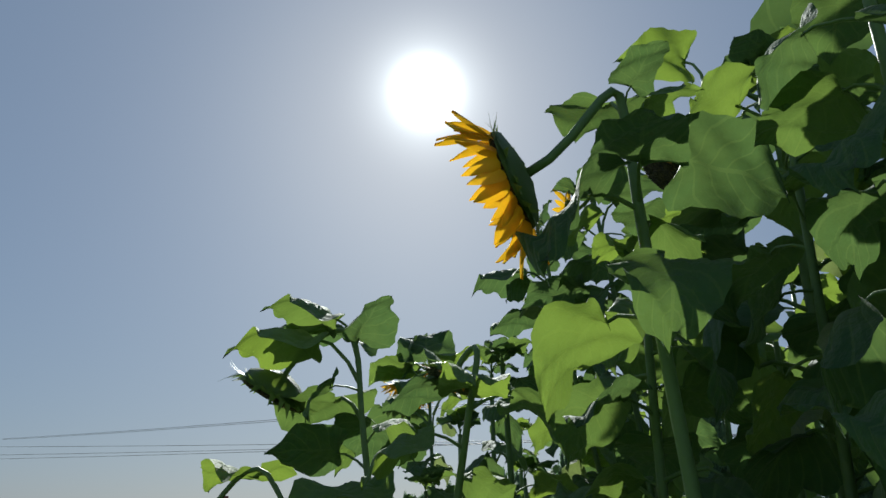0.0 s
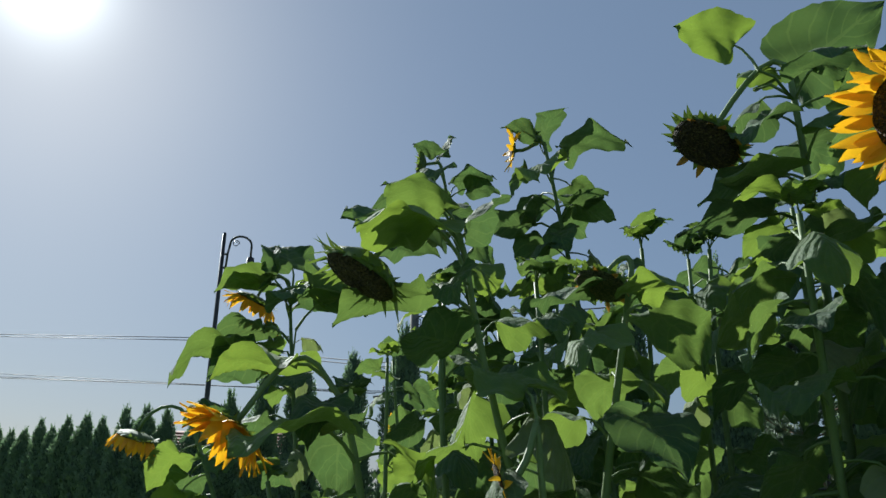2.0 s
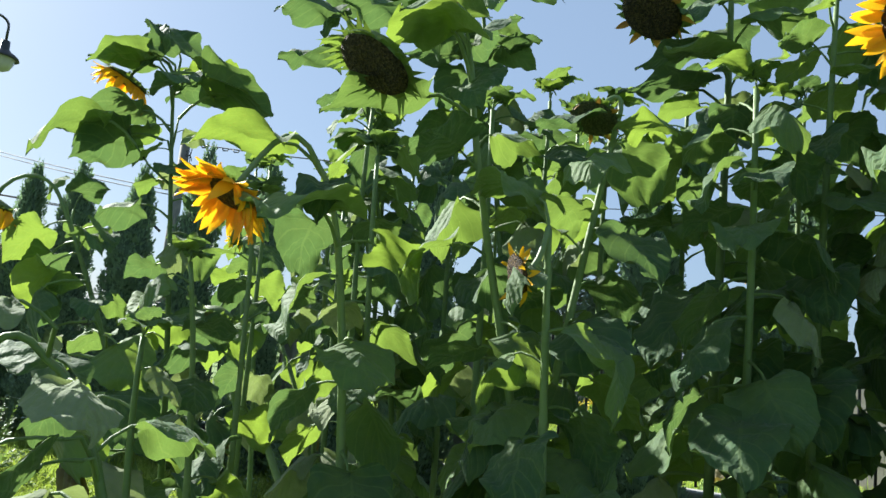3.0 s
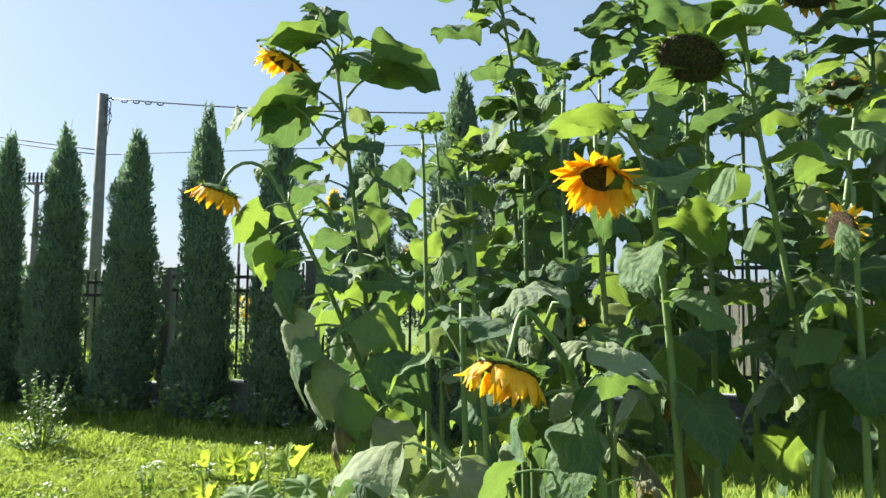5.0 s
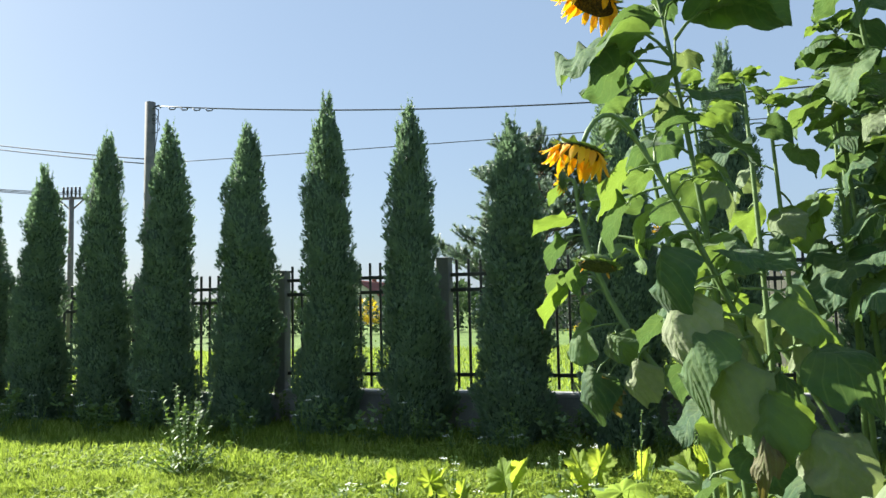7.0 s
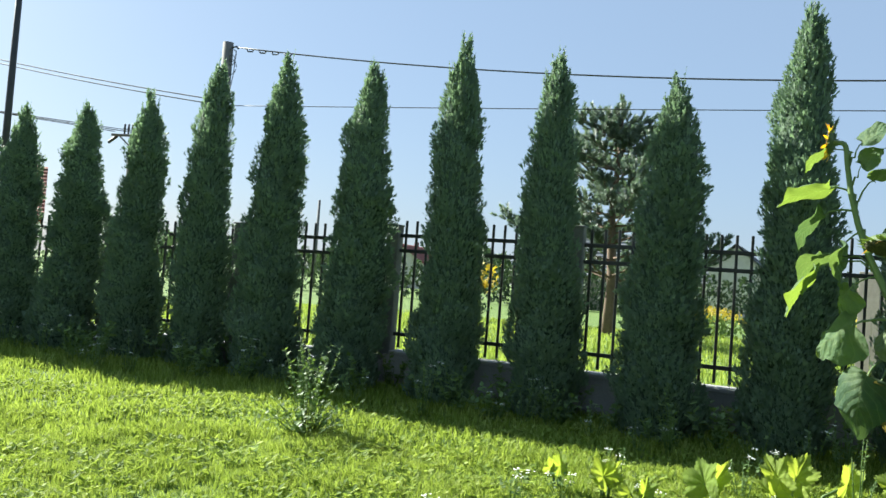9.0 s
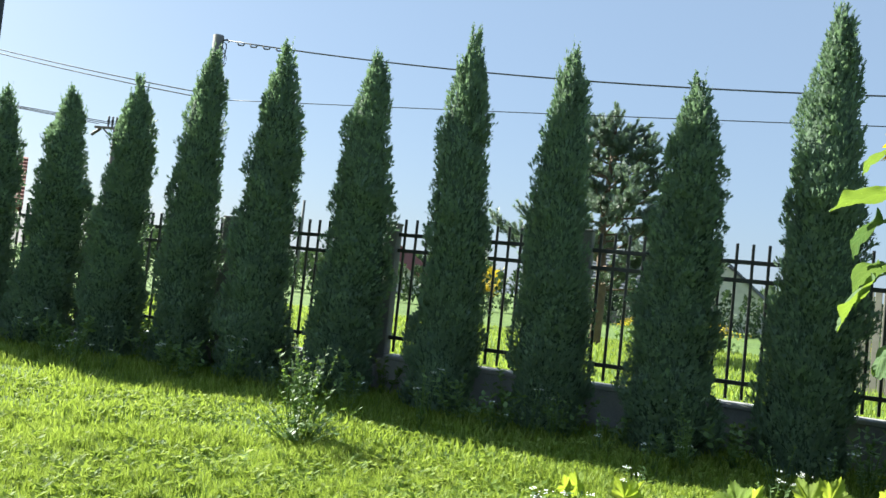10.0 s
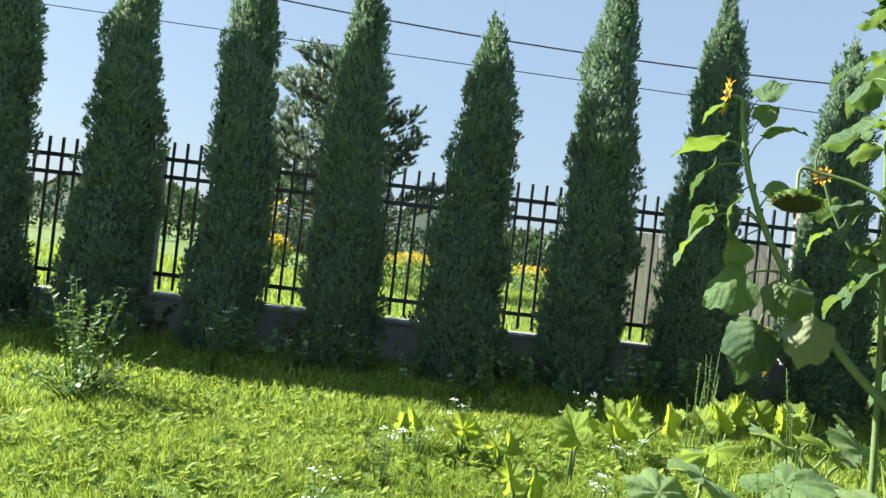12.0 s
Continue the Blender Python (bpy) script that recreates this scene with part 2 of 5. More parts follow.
# ---- building helpers ----
def mesh_of(name, verts, faces, material=None, uvs=None, smooth=False):
    me = bpy.data.meshes.new(name)
    me.from_pydata([tuple(v) for v in verts] if not isinstance(verts, list) else verts, [], faces)
    if material:
        me.materials.append(material)
    if uvs is not None:
        lay = me.uv_layers.new(name="UVMap")
        idx = np.empty(len(me.loops), np.int32)
        me.loops.foreach_get("vertex_index", idx)
        lay.data.foreach_set("uv", np.asarray(uvs, np.float32)[idx].ravel())
    if smooth:
        me.polygons.foreach_set("use_smooth", np.ones(len(me.polygons), bool))
    me.update()
    return me


def finish(bm, name, material, smooth=False):
    me = bpy.data.meshes.new(name)
    bmesh.ops.recalc_face_normals(bm, faces=bm.faces)
    bm.to_mesh(me)
    bm.free()
    me.materials.append(material)
    if smooth:
        me.polygons.foreach_set("use_smooth", np.ones(len(me.polygons), bool))
    return me


def part(name, me, parent, m=None, label=""):
    ob = new(name, me)
    ob.parent = parent
    if m is not None:
        ob.matrix_basis = m
    if label:
        tagged(ob, label)
    return ob


def thing(name, label, category, at=(0, 0, 0), rz=0, group="", kind=""):
    ob = new(name)
    ob.empty_display_size = 0.1
    ob.matrix_basis = pose(*at, 0, 0, rz)
    return tagged(ob, label, category, group, kind)


def box_bm(bm, sx, sy, sz, at=(0, 0, 0), bevel=0.0):
    r = bmesh.ops.create_cube(bm, size=1, matrix=Matrix.Translation(at) @ Matrix.Diagonal((sx, sy, sz, 1)))
    if bevel:
        es = list({e for v in r["verts"] for e in v.link_edges})
        bmesh.ops.bevel(bm, geom=es, offset=bevel, segments=1, affect="EDGES")


def box_mesh(name, sx, sy, sz, material, at=(0, 0, 0), bevel=0.004):
    bm = bmesh.new()
    box_bm(bm, sx, sy, sz, at, bevel)
    return finish(bm, name, material)


def tube(pts, radii, sides=7, cap=True):
    """Vertices and faces of a round bar along points."""
    pts = [Vector(p) for p in pts]
    verts, faces = [], []
    side = None
    for i, p in enumerate(pts):
        t = (pts[min(i + 1, len(pts) - 1)] - pts[max(i - 1, 0)]).normalized()
        if side is None:
            side = t.orthogonal().normalized()
        side = (side - t * side.dot(t)).normalized()
        up = t.cross(side)
        r = radii[i] if not isinstance(radii, (int, float)) else radii
        for k in range(sides):
            a = 2 * math.pi * k / sides
            verts.append(tuple(p + side * (r * math.cos(a)) + up * (r * math.sin(a))))
    for i in range(len(pts) - 1):
        for k in range(sides):
            a, b = i * sides + k, i * sides + (k + 1) % sides
            faces.append((a, b, b + sides, a + sides))
    if cap:
        faces.append(tuple(range(sides))[::-1])
        faces.append(tuple(range((len(pts) - 1) * sides, len(pts) * sides)))
    return verts, faces


def tube_mesh(name, pts, radii, material, sides=7):
    v, f = tube(pts, radii, sides)
    return mesh_of(name, v, f, material, None, True)


def lathe(name, profile, material, sides=24):
    verts, faces = [], []
    for r, z in profile:
        for k in range(sides):
            a = 2 * math.pi * k / sides
            verts.append((r * math.cos(a), r * math.sin(a), z))
    for i in range(len(profile) - 1):
        for k in range(sides):
            a, b = i * sides + k, i * sides + (k + 1) % sides
            faces.append((a, b, b + sides, a + sides))
    return mesh_of(name, verts, faces, material, None, True)


def frame_to(at, along, up, scale=1.0):
    """A pose whose y axis points along and whose z axis lies near up."""
    y = Vector(along).normalized()
    z = Vector(up)
    z = z - y * z.dot(y)
    z = z.normalized() if z.length > 1e-4 else y.orthogonal().normalized()
    x = y.cross(z)
    m = Matrix((x, y, z)).transposed().to_4x4()
    return Matrix.Translation(at) @ m @ Matrix.Scale(scale, 4)


# ---- ground ----
FENCE_DIR, FENCE_OUT = Vector((0.967, -0.255, 0)).normalized(), Vector((-0.255, -0.967, 0)).normalized()
FENCE_AT = Vector((-1.608, 9.164, 0))
FENCE_RZ = math.degrees(math.atan2(FENCE_DIR.y, FENCE_DIR.x))


def along(s, out=0.0, z=0.0):
    """A place s metres along the fence from one post, out metres on the garden's side."""
    p = FENCE_AT + FENCE_DIR * s + FENCE_OUT * out
    return Vector((p.x, p.y, z))


def lie(x, y):
    """The lawn's height: it rises softly to the fence, with faint swells."""
    out = (x - FENCE_AT.x) * FENCE_OUT.x + (y - FENCE_AT.y) * FENCE_OUT.y
    t = min(max((5.2 - out) / 4.2, 0.0), 1.0) if out > 0 else min(max((out + 9.0) / 7.0, 0.0), 1.0)
    return 0.2 * t * t * (3 - 2 * t) + 0.035 * noise.noise((x * 0.5, y * 0.5, 0.3)) + 0.02 * noise.noise((x * 1.7, y * 1.7, 2.1))


gx = np.unique(np.concatenate([np.linspace(-900, -30, 12), np.linspace(-30, -9, 15), np.linspace(-9, 6, 61), np.linspace(6, 30, 15), np.linspace(30, 900, 12)]))
gy = np.unique(np.concatenate([np.linspace(-900, -20, 10), np.linspace(-20, -2, 9), np.linspace(-2, 12, 57), np.linspace(12, 60, 25), np.linspace(60, 900, 12)]))
verts = [(x, y, lie(x, y)) for y in gy for x in gx]
nx = len(gx)
faces = [(j * nx + i, j * nx + i + 1, (j + 1) * nx + i + 1, (j + 1) * nx + i) for j in range(len(gy) - 1) for i in range(nx - 1)]
ground = tagged(new("ground", mesh_of("ground", verts, faces, M_GROUND, None, True)), "green lawn and meadow ground with short turf", "lawn", "", "structure")

# the bare bed under the flowers
bm = bmesh.new()
bmesh.ops.create_grid(bm, x_segments=26, y_segments=24, size=0.5, matrix=Matrix.Translation((1.4, 3.9, 0)) @ Matrix.Diagonal((4.2, 3.2, 1, 1)))
for v in bm.verts:
    d = max(abs(v.co.x - 1.4) / 2.1, abs(v.co.y - 3.9) / 1.6)
    v.co.z = lie(v.co.x, v.co.y) + 0.05 * (1 - d ** 6) - 0.02 + 0.02 * noise.noise((v.co.x * 5, v.co.y * 5, 1))
tagged(new("flower_bed_soil", finish(bm, "flower_bed_soil", M_SOIL, True)), "dark bare soil of the flower bed", "soil", "", "structure")

# ---- fence ----
PANEL = 1.96
WALL_TOP = 0.6
L0, L1 = -14, 7


def drop(k):
    """How far panel k stands below or above the level ones."""
    return -0.13 if k <= -3 else -0.07 if k == -2 else 0.02 if k == 1 else 0.09 if k > 1 else 0.0


wall_bm = bmesh.new()
for k in range(L0, L1):
    top = WALL_TOP - 0.04 + drop(k)
    box_bm(wall_bm, PANEL - 0.002, 0.2, top + 0.2, ((k + 0.5) * PANEL, 0, (top - 0.2) / 2), 0.008)
wall = tagged(new("wall_fence", finish(wall_bm, "wall_fence", M_CONCRETE)), "low grey concrete base wall under the iron fence", "wall", "", "structure")
wall.matrix_basis = pose(*FENCE_AT, 0, 0, FENCE_RZ)
cap_me = box_mesh("coping", PANEL - 0.16, 0.25, 0.045, M_CONCRETE, (0, 0, 0), 0.01)
post_me = box_mesh("post_body", 0.14, 0.14, 1.98 + 0.1, M_POST, (0, 0, 0.94), 0.008)
postcap_me = box_mesh("post_cap", 0.155, 0.155, 0.02, M_POST, (0, 0, 1.985), 0.006)
rail_me = box_mesh("rail", PANEL - 0.14, 0.028, 0.038, M_IRON, (0, 0, 0), 0.004)
bm = bmesh.new()
box_bm(bm, 0.024, 0.024, 1.34, (0, 0, 0.67), 0.003)
picket_me = finish(bm, "picket", M_IRON)
for k in range(L0, L1 + 1):
    p = along(k * PANEL + (0.06 if k == 2 else 0.15 if k > 0 else 0), 0, min(drop(k), drop(k - 1)) if k < 0 else drop(k - 1))
    ob = thing("fence_post", "square grey fence post set in a low wall", "fence post", p, FENCE_RZ, "fence posts")
    part("post_body", post_me, ob)
    part("post_cap", postcap_me, ob)
    if k == L1:
        break
    part("coping", cap_me, wall, Matrix.Translation(((k + 0.5) * PANEL, 0, WALL_TOP - 0.02 + drop(k))))
    mid = along((k + 0.5) * PANEL + (0.15 if k > 0 else 0.075 if k == 0 else 0))
    ob = thing("steel_fence", "black steel fence panel with upright pickets", "fence", (mid.x, mid.y, WALL_TOP + drop(k)), FENCE_RZ, "fence panels")
    if k == 0:
        ob.matrix_basis = ob.matrix_basis @ Matrix.Diagonal((1.08, 1, 1, 1))
    for z in (0.17, 1.05, 1.21):
        part("rail", rail_me, ob, Matrix.Translation((0, 0, z)))
    for i in range(15):
        part("picket", picket_me, ob, Matrix.Translation(((i - 7) * 0.121, 0.0, 0.03)))

# ---- thujas ----
PROFILE = [(0.0, 0.28), (0.06, 0.318), (0.14, 0.325), (0.26, 0.3), (0.42, 0.262), (0.58, 0.238), (0.68, 0.216), (0.76, 0.194), (0.83, 0.146), (0.885, 0.093), (0.93, 0.044), (0.965, 0.017), (1.0, 0.004)]


def girth(h):
    return np.interp(h, [a for a, _ in PROFILE], [b for _, b in PROFILE])


def sprays(base, outward, size, rng, droop=0.0, rise=0.0, slim=1.0):
    """Flat fan sprays of scale foliage: arrays of places and outward ways give vertices and faces."""
    n = len(base)
    up = np.array([0, 0, 1.0])
    d = outward * rng.uniform(0.25, 0.8, (n, 1)) + up * rng.uniform(0.5, 1.1, (n, 1)) + up * (rise - droop) + rng.normal(0, 0.25, (n, 3))
    d /= np.linalg.norm(d, axis=1, keepdims=True)
    side = np.cross(d, outward + rng.normal(0, 0.5, (n, 3)))
    side /= np.linalg.norm(side, axis=1, keepdims=True) + 1e-9
    nrm = np.cross(side, d)
    s = size[:, None]
    cols = []
    for a, b, c in ((0, 0, 0), (-0.16, 0.45, 0.03), (-0.4, 0.72, 0.1), (-0.12, 0.7, 0.02), (0, 1.0, 0.08), (0.13, 0.68, 0.02), (0.38, 0.78, 0.1), (0.16, 0.42, 0.03)):
        cols.append(base + side * s * a * slim + d * s * b + nrm * s * c)
    v = np.stack(cols, 1).reshape(-1, 3)
    o = np.arange(n)[:, None] * 8
    f = np.concatenate([o + np.array([[0, 1, 7]]), o + np.array([[1, 2, 3]]), o + np.array([[3, 4, 5]]), o + np.array([[5, 6, 7]]), o + np.array([[1, 3, 5]]), o + np.array([[1, 5, 7]])])
    return v, f


def tri_mesh(name, v, f, material):
    me = bpy.data.meshes.new(name)
    me.vertices.add(len(v))
    me.vertices.foreach_set("co", np.asarray(v, np.float32).ravel())
    me.loops.add(len(f) * 3)
    me.loops.foreach_set("vertex_index", np.asarray(f, np.int32).ravel())
    me.polygons.add(len(f))
    me.polygons.foreach_set("loop_start", np.arange(len(f), dtype=np.int32) * 3)
    me.materials.append(material)
    me.update(calc_edges=True)
    return me


def thuja_meshes(height, count, seed):
    rng = np.random.default_rng(seed)
    ph, fr = rng.uniform(0, 6.28, 6), rng.uniform(2, 5, 6)

    def lump(h, a):
        q = 0.0
        for i in range(6):
            q = q + np.sin(a * (i % 3 + 1) + ph[i] + h * fr[i] * 4 * (i + 1) * 0.6) / (i + 1.5)
        return 1 + 0.2 * q
    # tufts: most sprays gather round knots on the surface, the rest fill in between
    knots = 420
    kh = np.clip(1 - rng.uniform(0, 1, knots) ** 0.62, 0.015, 0.93)
    ka = rng.uniform(0, 2 * np.pi, knots)
    kr = rng.normal(0.0, 0.026, knots)
    pick = rng.integers(0, knots, count)
    loose = rng.uniform(0, 1, count) < 0.3
    h = np.clip(np.where(loose, 1 - rng.uniform(0, 1, count) ** 0.62, kh[pick] + rng.normal(0, 0.014, count)), 0.01, 0.95)
    wide = np.maximum(girth(h), 0.025)
    a = np.where(loose, rng.uniform(0, 2 * np.pi, count), ka[pick] + rng.normal(0, 0.045, count) / wide)
    proud = np.where(loose, -0.015, kr[pick] + 0.02 - 1.6 * np.abs(h - kh[pick]))
    r = girth(h) * lump(h, a) * rng.uniform(0.86, 1.03, count) + proud * np.minimum(1, wide / 0.25)
    lean = np.stack([0.02 * np.sin(h * 3 + ph[0]), 0.02 * np.sin(h * 2.6 + ph[1])], 1)
    base = np.stack([r * np.cos(a) + lean[:, 0], r * np.sin(a) + lean[:, 1], h * height], 1)
    out = np.stack([np.cos(a), np.sin(a), 0 * a], 1)
    v, f = sprays(base, out, rng.uniform(0.034, 0.085, count) * (0.92 if count > 9000 else 1.6) * np.clip(0.45 + girth(h) / 0.2, 0.5, 1.0), rng, 0.0, 0.45, 0.72)
    # loose upright shoots that break the outline of the upper crown
    k = 260
    sh = rng.uniform(0.5, 0.93, k)
    sa = rng.uniform(0, 2 * np.pi, k)
    sr = girth(sh) * 0.95
    sb = np.stack([sr * np.cos(sa), sr * np.sin(sa), sh * height], 1)
    sv, sf = sprays(sb, np.stack([np.cos(sa), np.sin(sa), 0 * sa], 1) * 0.6, rng.uniform(0.06, 0.14, k), rng, 0.0, 1.2, 0.35)
    v, f = np.concatenate([v, sv]), np.concatenate([f, sf + len(v)])
    # thin leader shoots at the tip, one taller than the rest, each set with small side sprigs
    tvs, tfs, o = [], [], 0
    for j in range(30):
        hz = (0.88 if j == 0 else rng.uniform(0.76, 0.95)) * height
        rad = 0.0 if j == 0 else float(girth(hz / height)) * 0.85
        aa = rng.uniform(0, 6.28)
        foot = np.array([rad * math.cos(aa) + 0.02 * math.sin(3 + ph[0]), rad * math.sin(aa) + 0.02 * math.sin(2.6 + ph[1]), hz])
        ln = 1.02 * height - hz if j == 0 else min(rng.uniform(0.16, 0.3), 1.01 * height - hz)
        way = np.array([0.1 * math.cos(aa), 0.1 * math.sin(aa), 1.0]) * ln + np.append(rng.normal(0, 0.012, 2), 0)
        n2 = 30
        t = rng.uniform(0, 0.93, n2)
        b2 = foot + way * t[:, None]
        az = rng.uniform(0, 6.28, n2)
        vv, ff = sprays(b2, np.stack([np.cos(az), np.sin(az), 0 * az], 1), (0.1 * (1.15 - t)) * rng.uniform(0.5, 1.2, n2), rng, 0.0, 1.1, 0.5)
        stick = np.array([[-0.0035, 0, 0], [0.0035, 0, 0], [0, 0.004, 0]])
        vv = np.concatenate([vv, foot + stick, [foot + way]])
        ff = np.concatenate([ff, 8 * n2 + np.array([[0, 1, 3], [1, 2, 3], [2, 0, 3]])])
        tvs.append(vv)
        tfs.append(ff + o)
        o += len(vv)
    tv, tf = np.concatenate(tvs), np.concatenate(tfs)
    crown = tri_mesh("crown", np.concatenate([v, tv]), np.concatenate([f, tf + len(v)]), M_THUJA)
    # solid dark filler; its colour stands for the shade inside the crown
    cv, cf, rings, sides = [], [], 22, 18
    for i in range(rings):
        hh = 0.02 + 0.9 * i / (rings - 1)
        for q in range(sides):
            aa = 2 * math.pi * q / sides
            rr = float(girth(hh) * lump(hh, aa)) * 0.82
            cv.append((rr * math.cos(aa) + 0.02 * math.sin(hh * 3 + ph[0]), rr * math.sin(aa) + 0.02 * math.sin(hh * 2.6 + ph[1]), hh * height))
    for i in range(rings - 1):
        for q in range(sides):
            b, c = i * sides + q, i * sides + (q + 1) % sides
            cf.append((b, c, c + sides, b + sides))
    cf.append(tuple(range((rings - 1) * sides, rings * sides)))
    core = mesh_of("inner_foliage", cv, cf, M_SHADE_CORE, None, True)
    trunk = tube_mesh("trunk", [(0, 0, -0.1), (0.01, 0, 0.15), (0, 0.01, 0.4)], [0.06, 0.05, 0.04], M_BARK)
    return crown, core, trunk


THUJA_KINDS = [thuja_meshes(3.6, n, 20 + i) for i, n in enumerate((20000, 20000, 20000, 20000, 6000, 6000))]
THUJAS = [(-6.85, 3.2), (-5.9, 3.22), (-4.91, 3.32), (-3.94, 3.69), (-3.03, 3.67), (-2.05, 3.57), (-1.05, 3.76), (-0.14, 3.63), (0.93, 3.31), (1.95, 3.88), (2.86, 3.75), (3.96, 3.5), (5.1, 3.6), (6.15, 3.7), (7.2, 3.6), (8.2, 3.6)]
THUJAS += [(-7.7 - 0.86 * i, 3.32 + 0.1 * math.sin(i * 2.3)) for i in range(19)]
LEAN = [0.08, 0.08, 0.08, 0.14, 0.09, 0.07, 0.06, 0.02, 0.0, 0.05]
for i, (s, h) in enumerate(THUJAS):
    kinds = THUJA_KINDS[i % 4] if -6.9 < s < 6 else THUJA_KINDS[4 + i % 2]
    p = along(s, 0.52 if s < 0.5 else 0.62)
    ob = thing("thuja", "tall narrow dark green thuja beside the fence", "thuja tree", (p.x, p.y, lie(p.x, p.y)), 0, "row of thujas")
    h -= lie(p.x, p.y)
    q = pose(0, 0, 0, 0, 0, i * 77 + (180 if i == 6 else 0)) @ Matrix.Diagonal((1.0 + 0.06 * math.sin(i * 1.7), 1.0 + 0.06 * math.sin(i * 1.7), h / 3.6, 1))
    # the stem stands off to one side of its tip
    k = LEAN[i] if i < len(LEAN) else 0.08 if s < 0 else 0.03
    shear = Matrix.Translation(FENCE_DIR * -k)
    shear[0][2], shear[1][2] = FENCE_DIR.x * k / h, FENCE_DIR.y * k / h
    q = shear @ q
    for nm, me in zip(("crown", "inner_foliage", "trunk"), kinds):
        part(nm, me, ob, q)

# ---- sunflowers ----
ROWS_L, COLS_L = 25, 9


def leaf_mesh(seed, petiole, arch, fold, wave, wide=1.0, material=None):
    """A heart-shaped leaf with its stalk, one long from the stalk's foot; x across, y along, z the upper face."""
    rng = np.random.default_rng(seed)
    material = material or M_LEAF
    ln = 1 - petiole
    verts, uvs, faces = [], [], []
    ph = rng.uniform(0, 6.28, 4)

    def spine(s):
        return Vector((0.02 * math.sin(s * 3 + ph[0]), petiole * 0.96 + s * ln * (1 - 0.25 * arch * s), 0.16 + 0.05 * arch * s - 0.42 * arch * s * s))
    for i in range(ROWS_L):
        v = (i / (ROWS_L - 1)) ** 1.35
        swell = math.sin(min(v / 0.36, 1.0) * math.pi / 2) ** 0.62
        taper = max(1 - (max(v - 0.36, 0.0) / 0.64) ** 1.75, 0.0) ** 1.12
        w = 0.45 * wide * swell * taper * ln
        if 0 < i < ROWS_L - 1:
            w *= 1 + (0.02 if i % 2 else -0.02)
        c = spine(v)
        for j in range(COLS_L):
            u = 2 * j / (COLS_L - 1) - 1
            back = 0.26 * ln * wide * (abs(u) ** 1.5) * math.sin(min(v / 0.5, 1.0) * math.pi) ** 0.8
            z = fold * abs(u) * w * 1.1 - 0.5 * abs(fold) * u * u * w + wave * ln * 0.085 * math.sin(v * 9 + ph[1] + u * 2.3) * abs(u) + wave * ln * 0.035 * math.sin(u * 6 + v * 14 + ph[2]) + wave * ln * 0.05 * u * u * math.sin(v * 21 + ph[3] + (2 if u > 0 else 0))
            verts.append((c.x + u * w, c.y - back, c.z + z))
            uvs.append((0.5 + 0.5 * u, v))
    for i in range(ROWS_L - 1):
        for j in range(COLS_L - 1):
            a = i * COLS_L + j
            faces.append((a, a + 1, a + COLS_L + 1, a + COLS_L))
    nleaf = len(faces)
    tv, tf = tube([(0, 0, 0), (0, petiole * 0.35, 0.1), (0, petiole * 0.75, 0.165), (0, petiole * 1.02, 0.155)], [0.017, 0.013, 0.012, 0.01], 5, False)
    o = len(verts)
    verts += tv
    uvs += [(0.5, 0.0)] * len(tv)
    faces += [tuple(o + q for q in f) for f in tf]
    me = mesh_of("leaf", verts, faces, material, uvs, True)
    me.materials.append(M_STEM)
    for p in me.polygons[nleaf:]:
        p.material_index = 1
    tip = spine(1.0)
    return me, tip


LEAVES = [leaf_mesh(40 + i, 0.28 + 0.04 * (i % 3), a, f, w, wd) for i, (a, f, w, wd) in enumerate([
    (0.25, 0.25, 0.6, 1.0), (0.5, 0.18, 0.9, 1.08), (0.75, 0.3, 0.7, 0.95), (1.0, 0.12, 1.0, 1.05), (0.4, -0.15, 0.8, 1.1), (0.9, -0.25, 0.9, 1.0)])]
DROOPERS = [leaf_mesh(60 + i, 0.32, a, f, w, 0.9) for i, (a, f, w) in enumerate([(1.5, -0.45, 0.7), (1.7, -0.3, 0.85), (1.3, -0.6, 0.8)])]
PALES = [leaf_mesh(65 + i, 0.32, a, f, w, 0.95, M_PALE) for i, (a, f, w) in enumerate([(1.3, -0.4, 0.9), (0.8, -0.3, 0.8), (1.7, -0.6, 1.1)])]
DRY_LEAVES = [leaf_mesh(70 + i, 0.4, 1.6, -0.8, 2.2, 0.6, M_DRY) for i in range(2)]


def leaf_between(plant, foot, tip, kind, up=(0, 0, 1), name="leaf"):
    """Hang a leaf on a plant so that it runs from its foot on the stem to its tip."""
    me, chord = kind
    foot, tip = Vector(foot), Vector(tip)
    want = tip - foot
    base = frame_to((0, 0, 0), chord, (0, 0, 1))
    goal = frame_to((0, 0, 0), want, up)
    m = Matrix.Translation(foot) @ goal @ base.inverted() @ Matrix.Scale(want.length / chord.length, 4)
    return part(name, me, plant, m)


def petal_mesh(seed):
    rng = np.random.default_rng(seed)
    verts, faces = [], []
    bend, twist = rng.uniform(-0.25, 0.45), rng.uniform(-0.5, 0.5)
    for i in range(6):
        v = i / 5
        w = 0.19 * math.sin(math.pi * (0.12 + 0.88 * v) ** 0.8) ** 0.8 + 0.005
        for u in (-1, 0, 1):
            verts.append((u * w, v, bend * v * v - 0.05 * (1 - abs(u)) + twist * u * w * v))
    for i in range(5):
        for j in range(2):
            a = i * 3 + j
            faces.append((a, a + 1, a + 4, a + 3))
    return mesh_of("petal", verts, faces, M_PETAL, None, True)


PETALS = [petal_mesh(80 + i) for i in range(6)]
PETALS_OLD = []
for i in range(4):
    q = petal_mesh(90 + i)
    q.materials[0] = M_PETAL_OLD
    PETALS_OLD.append(q)


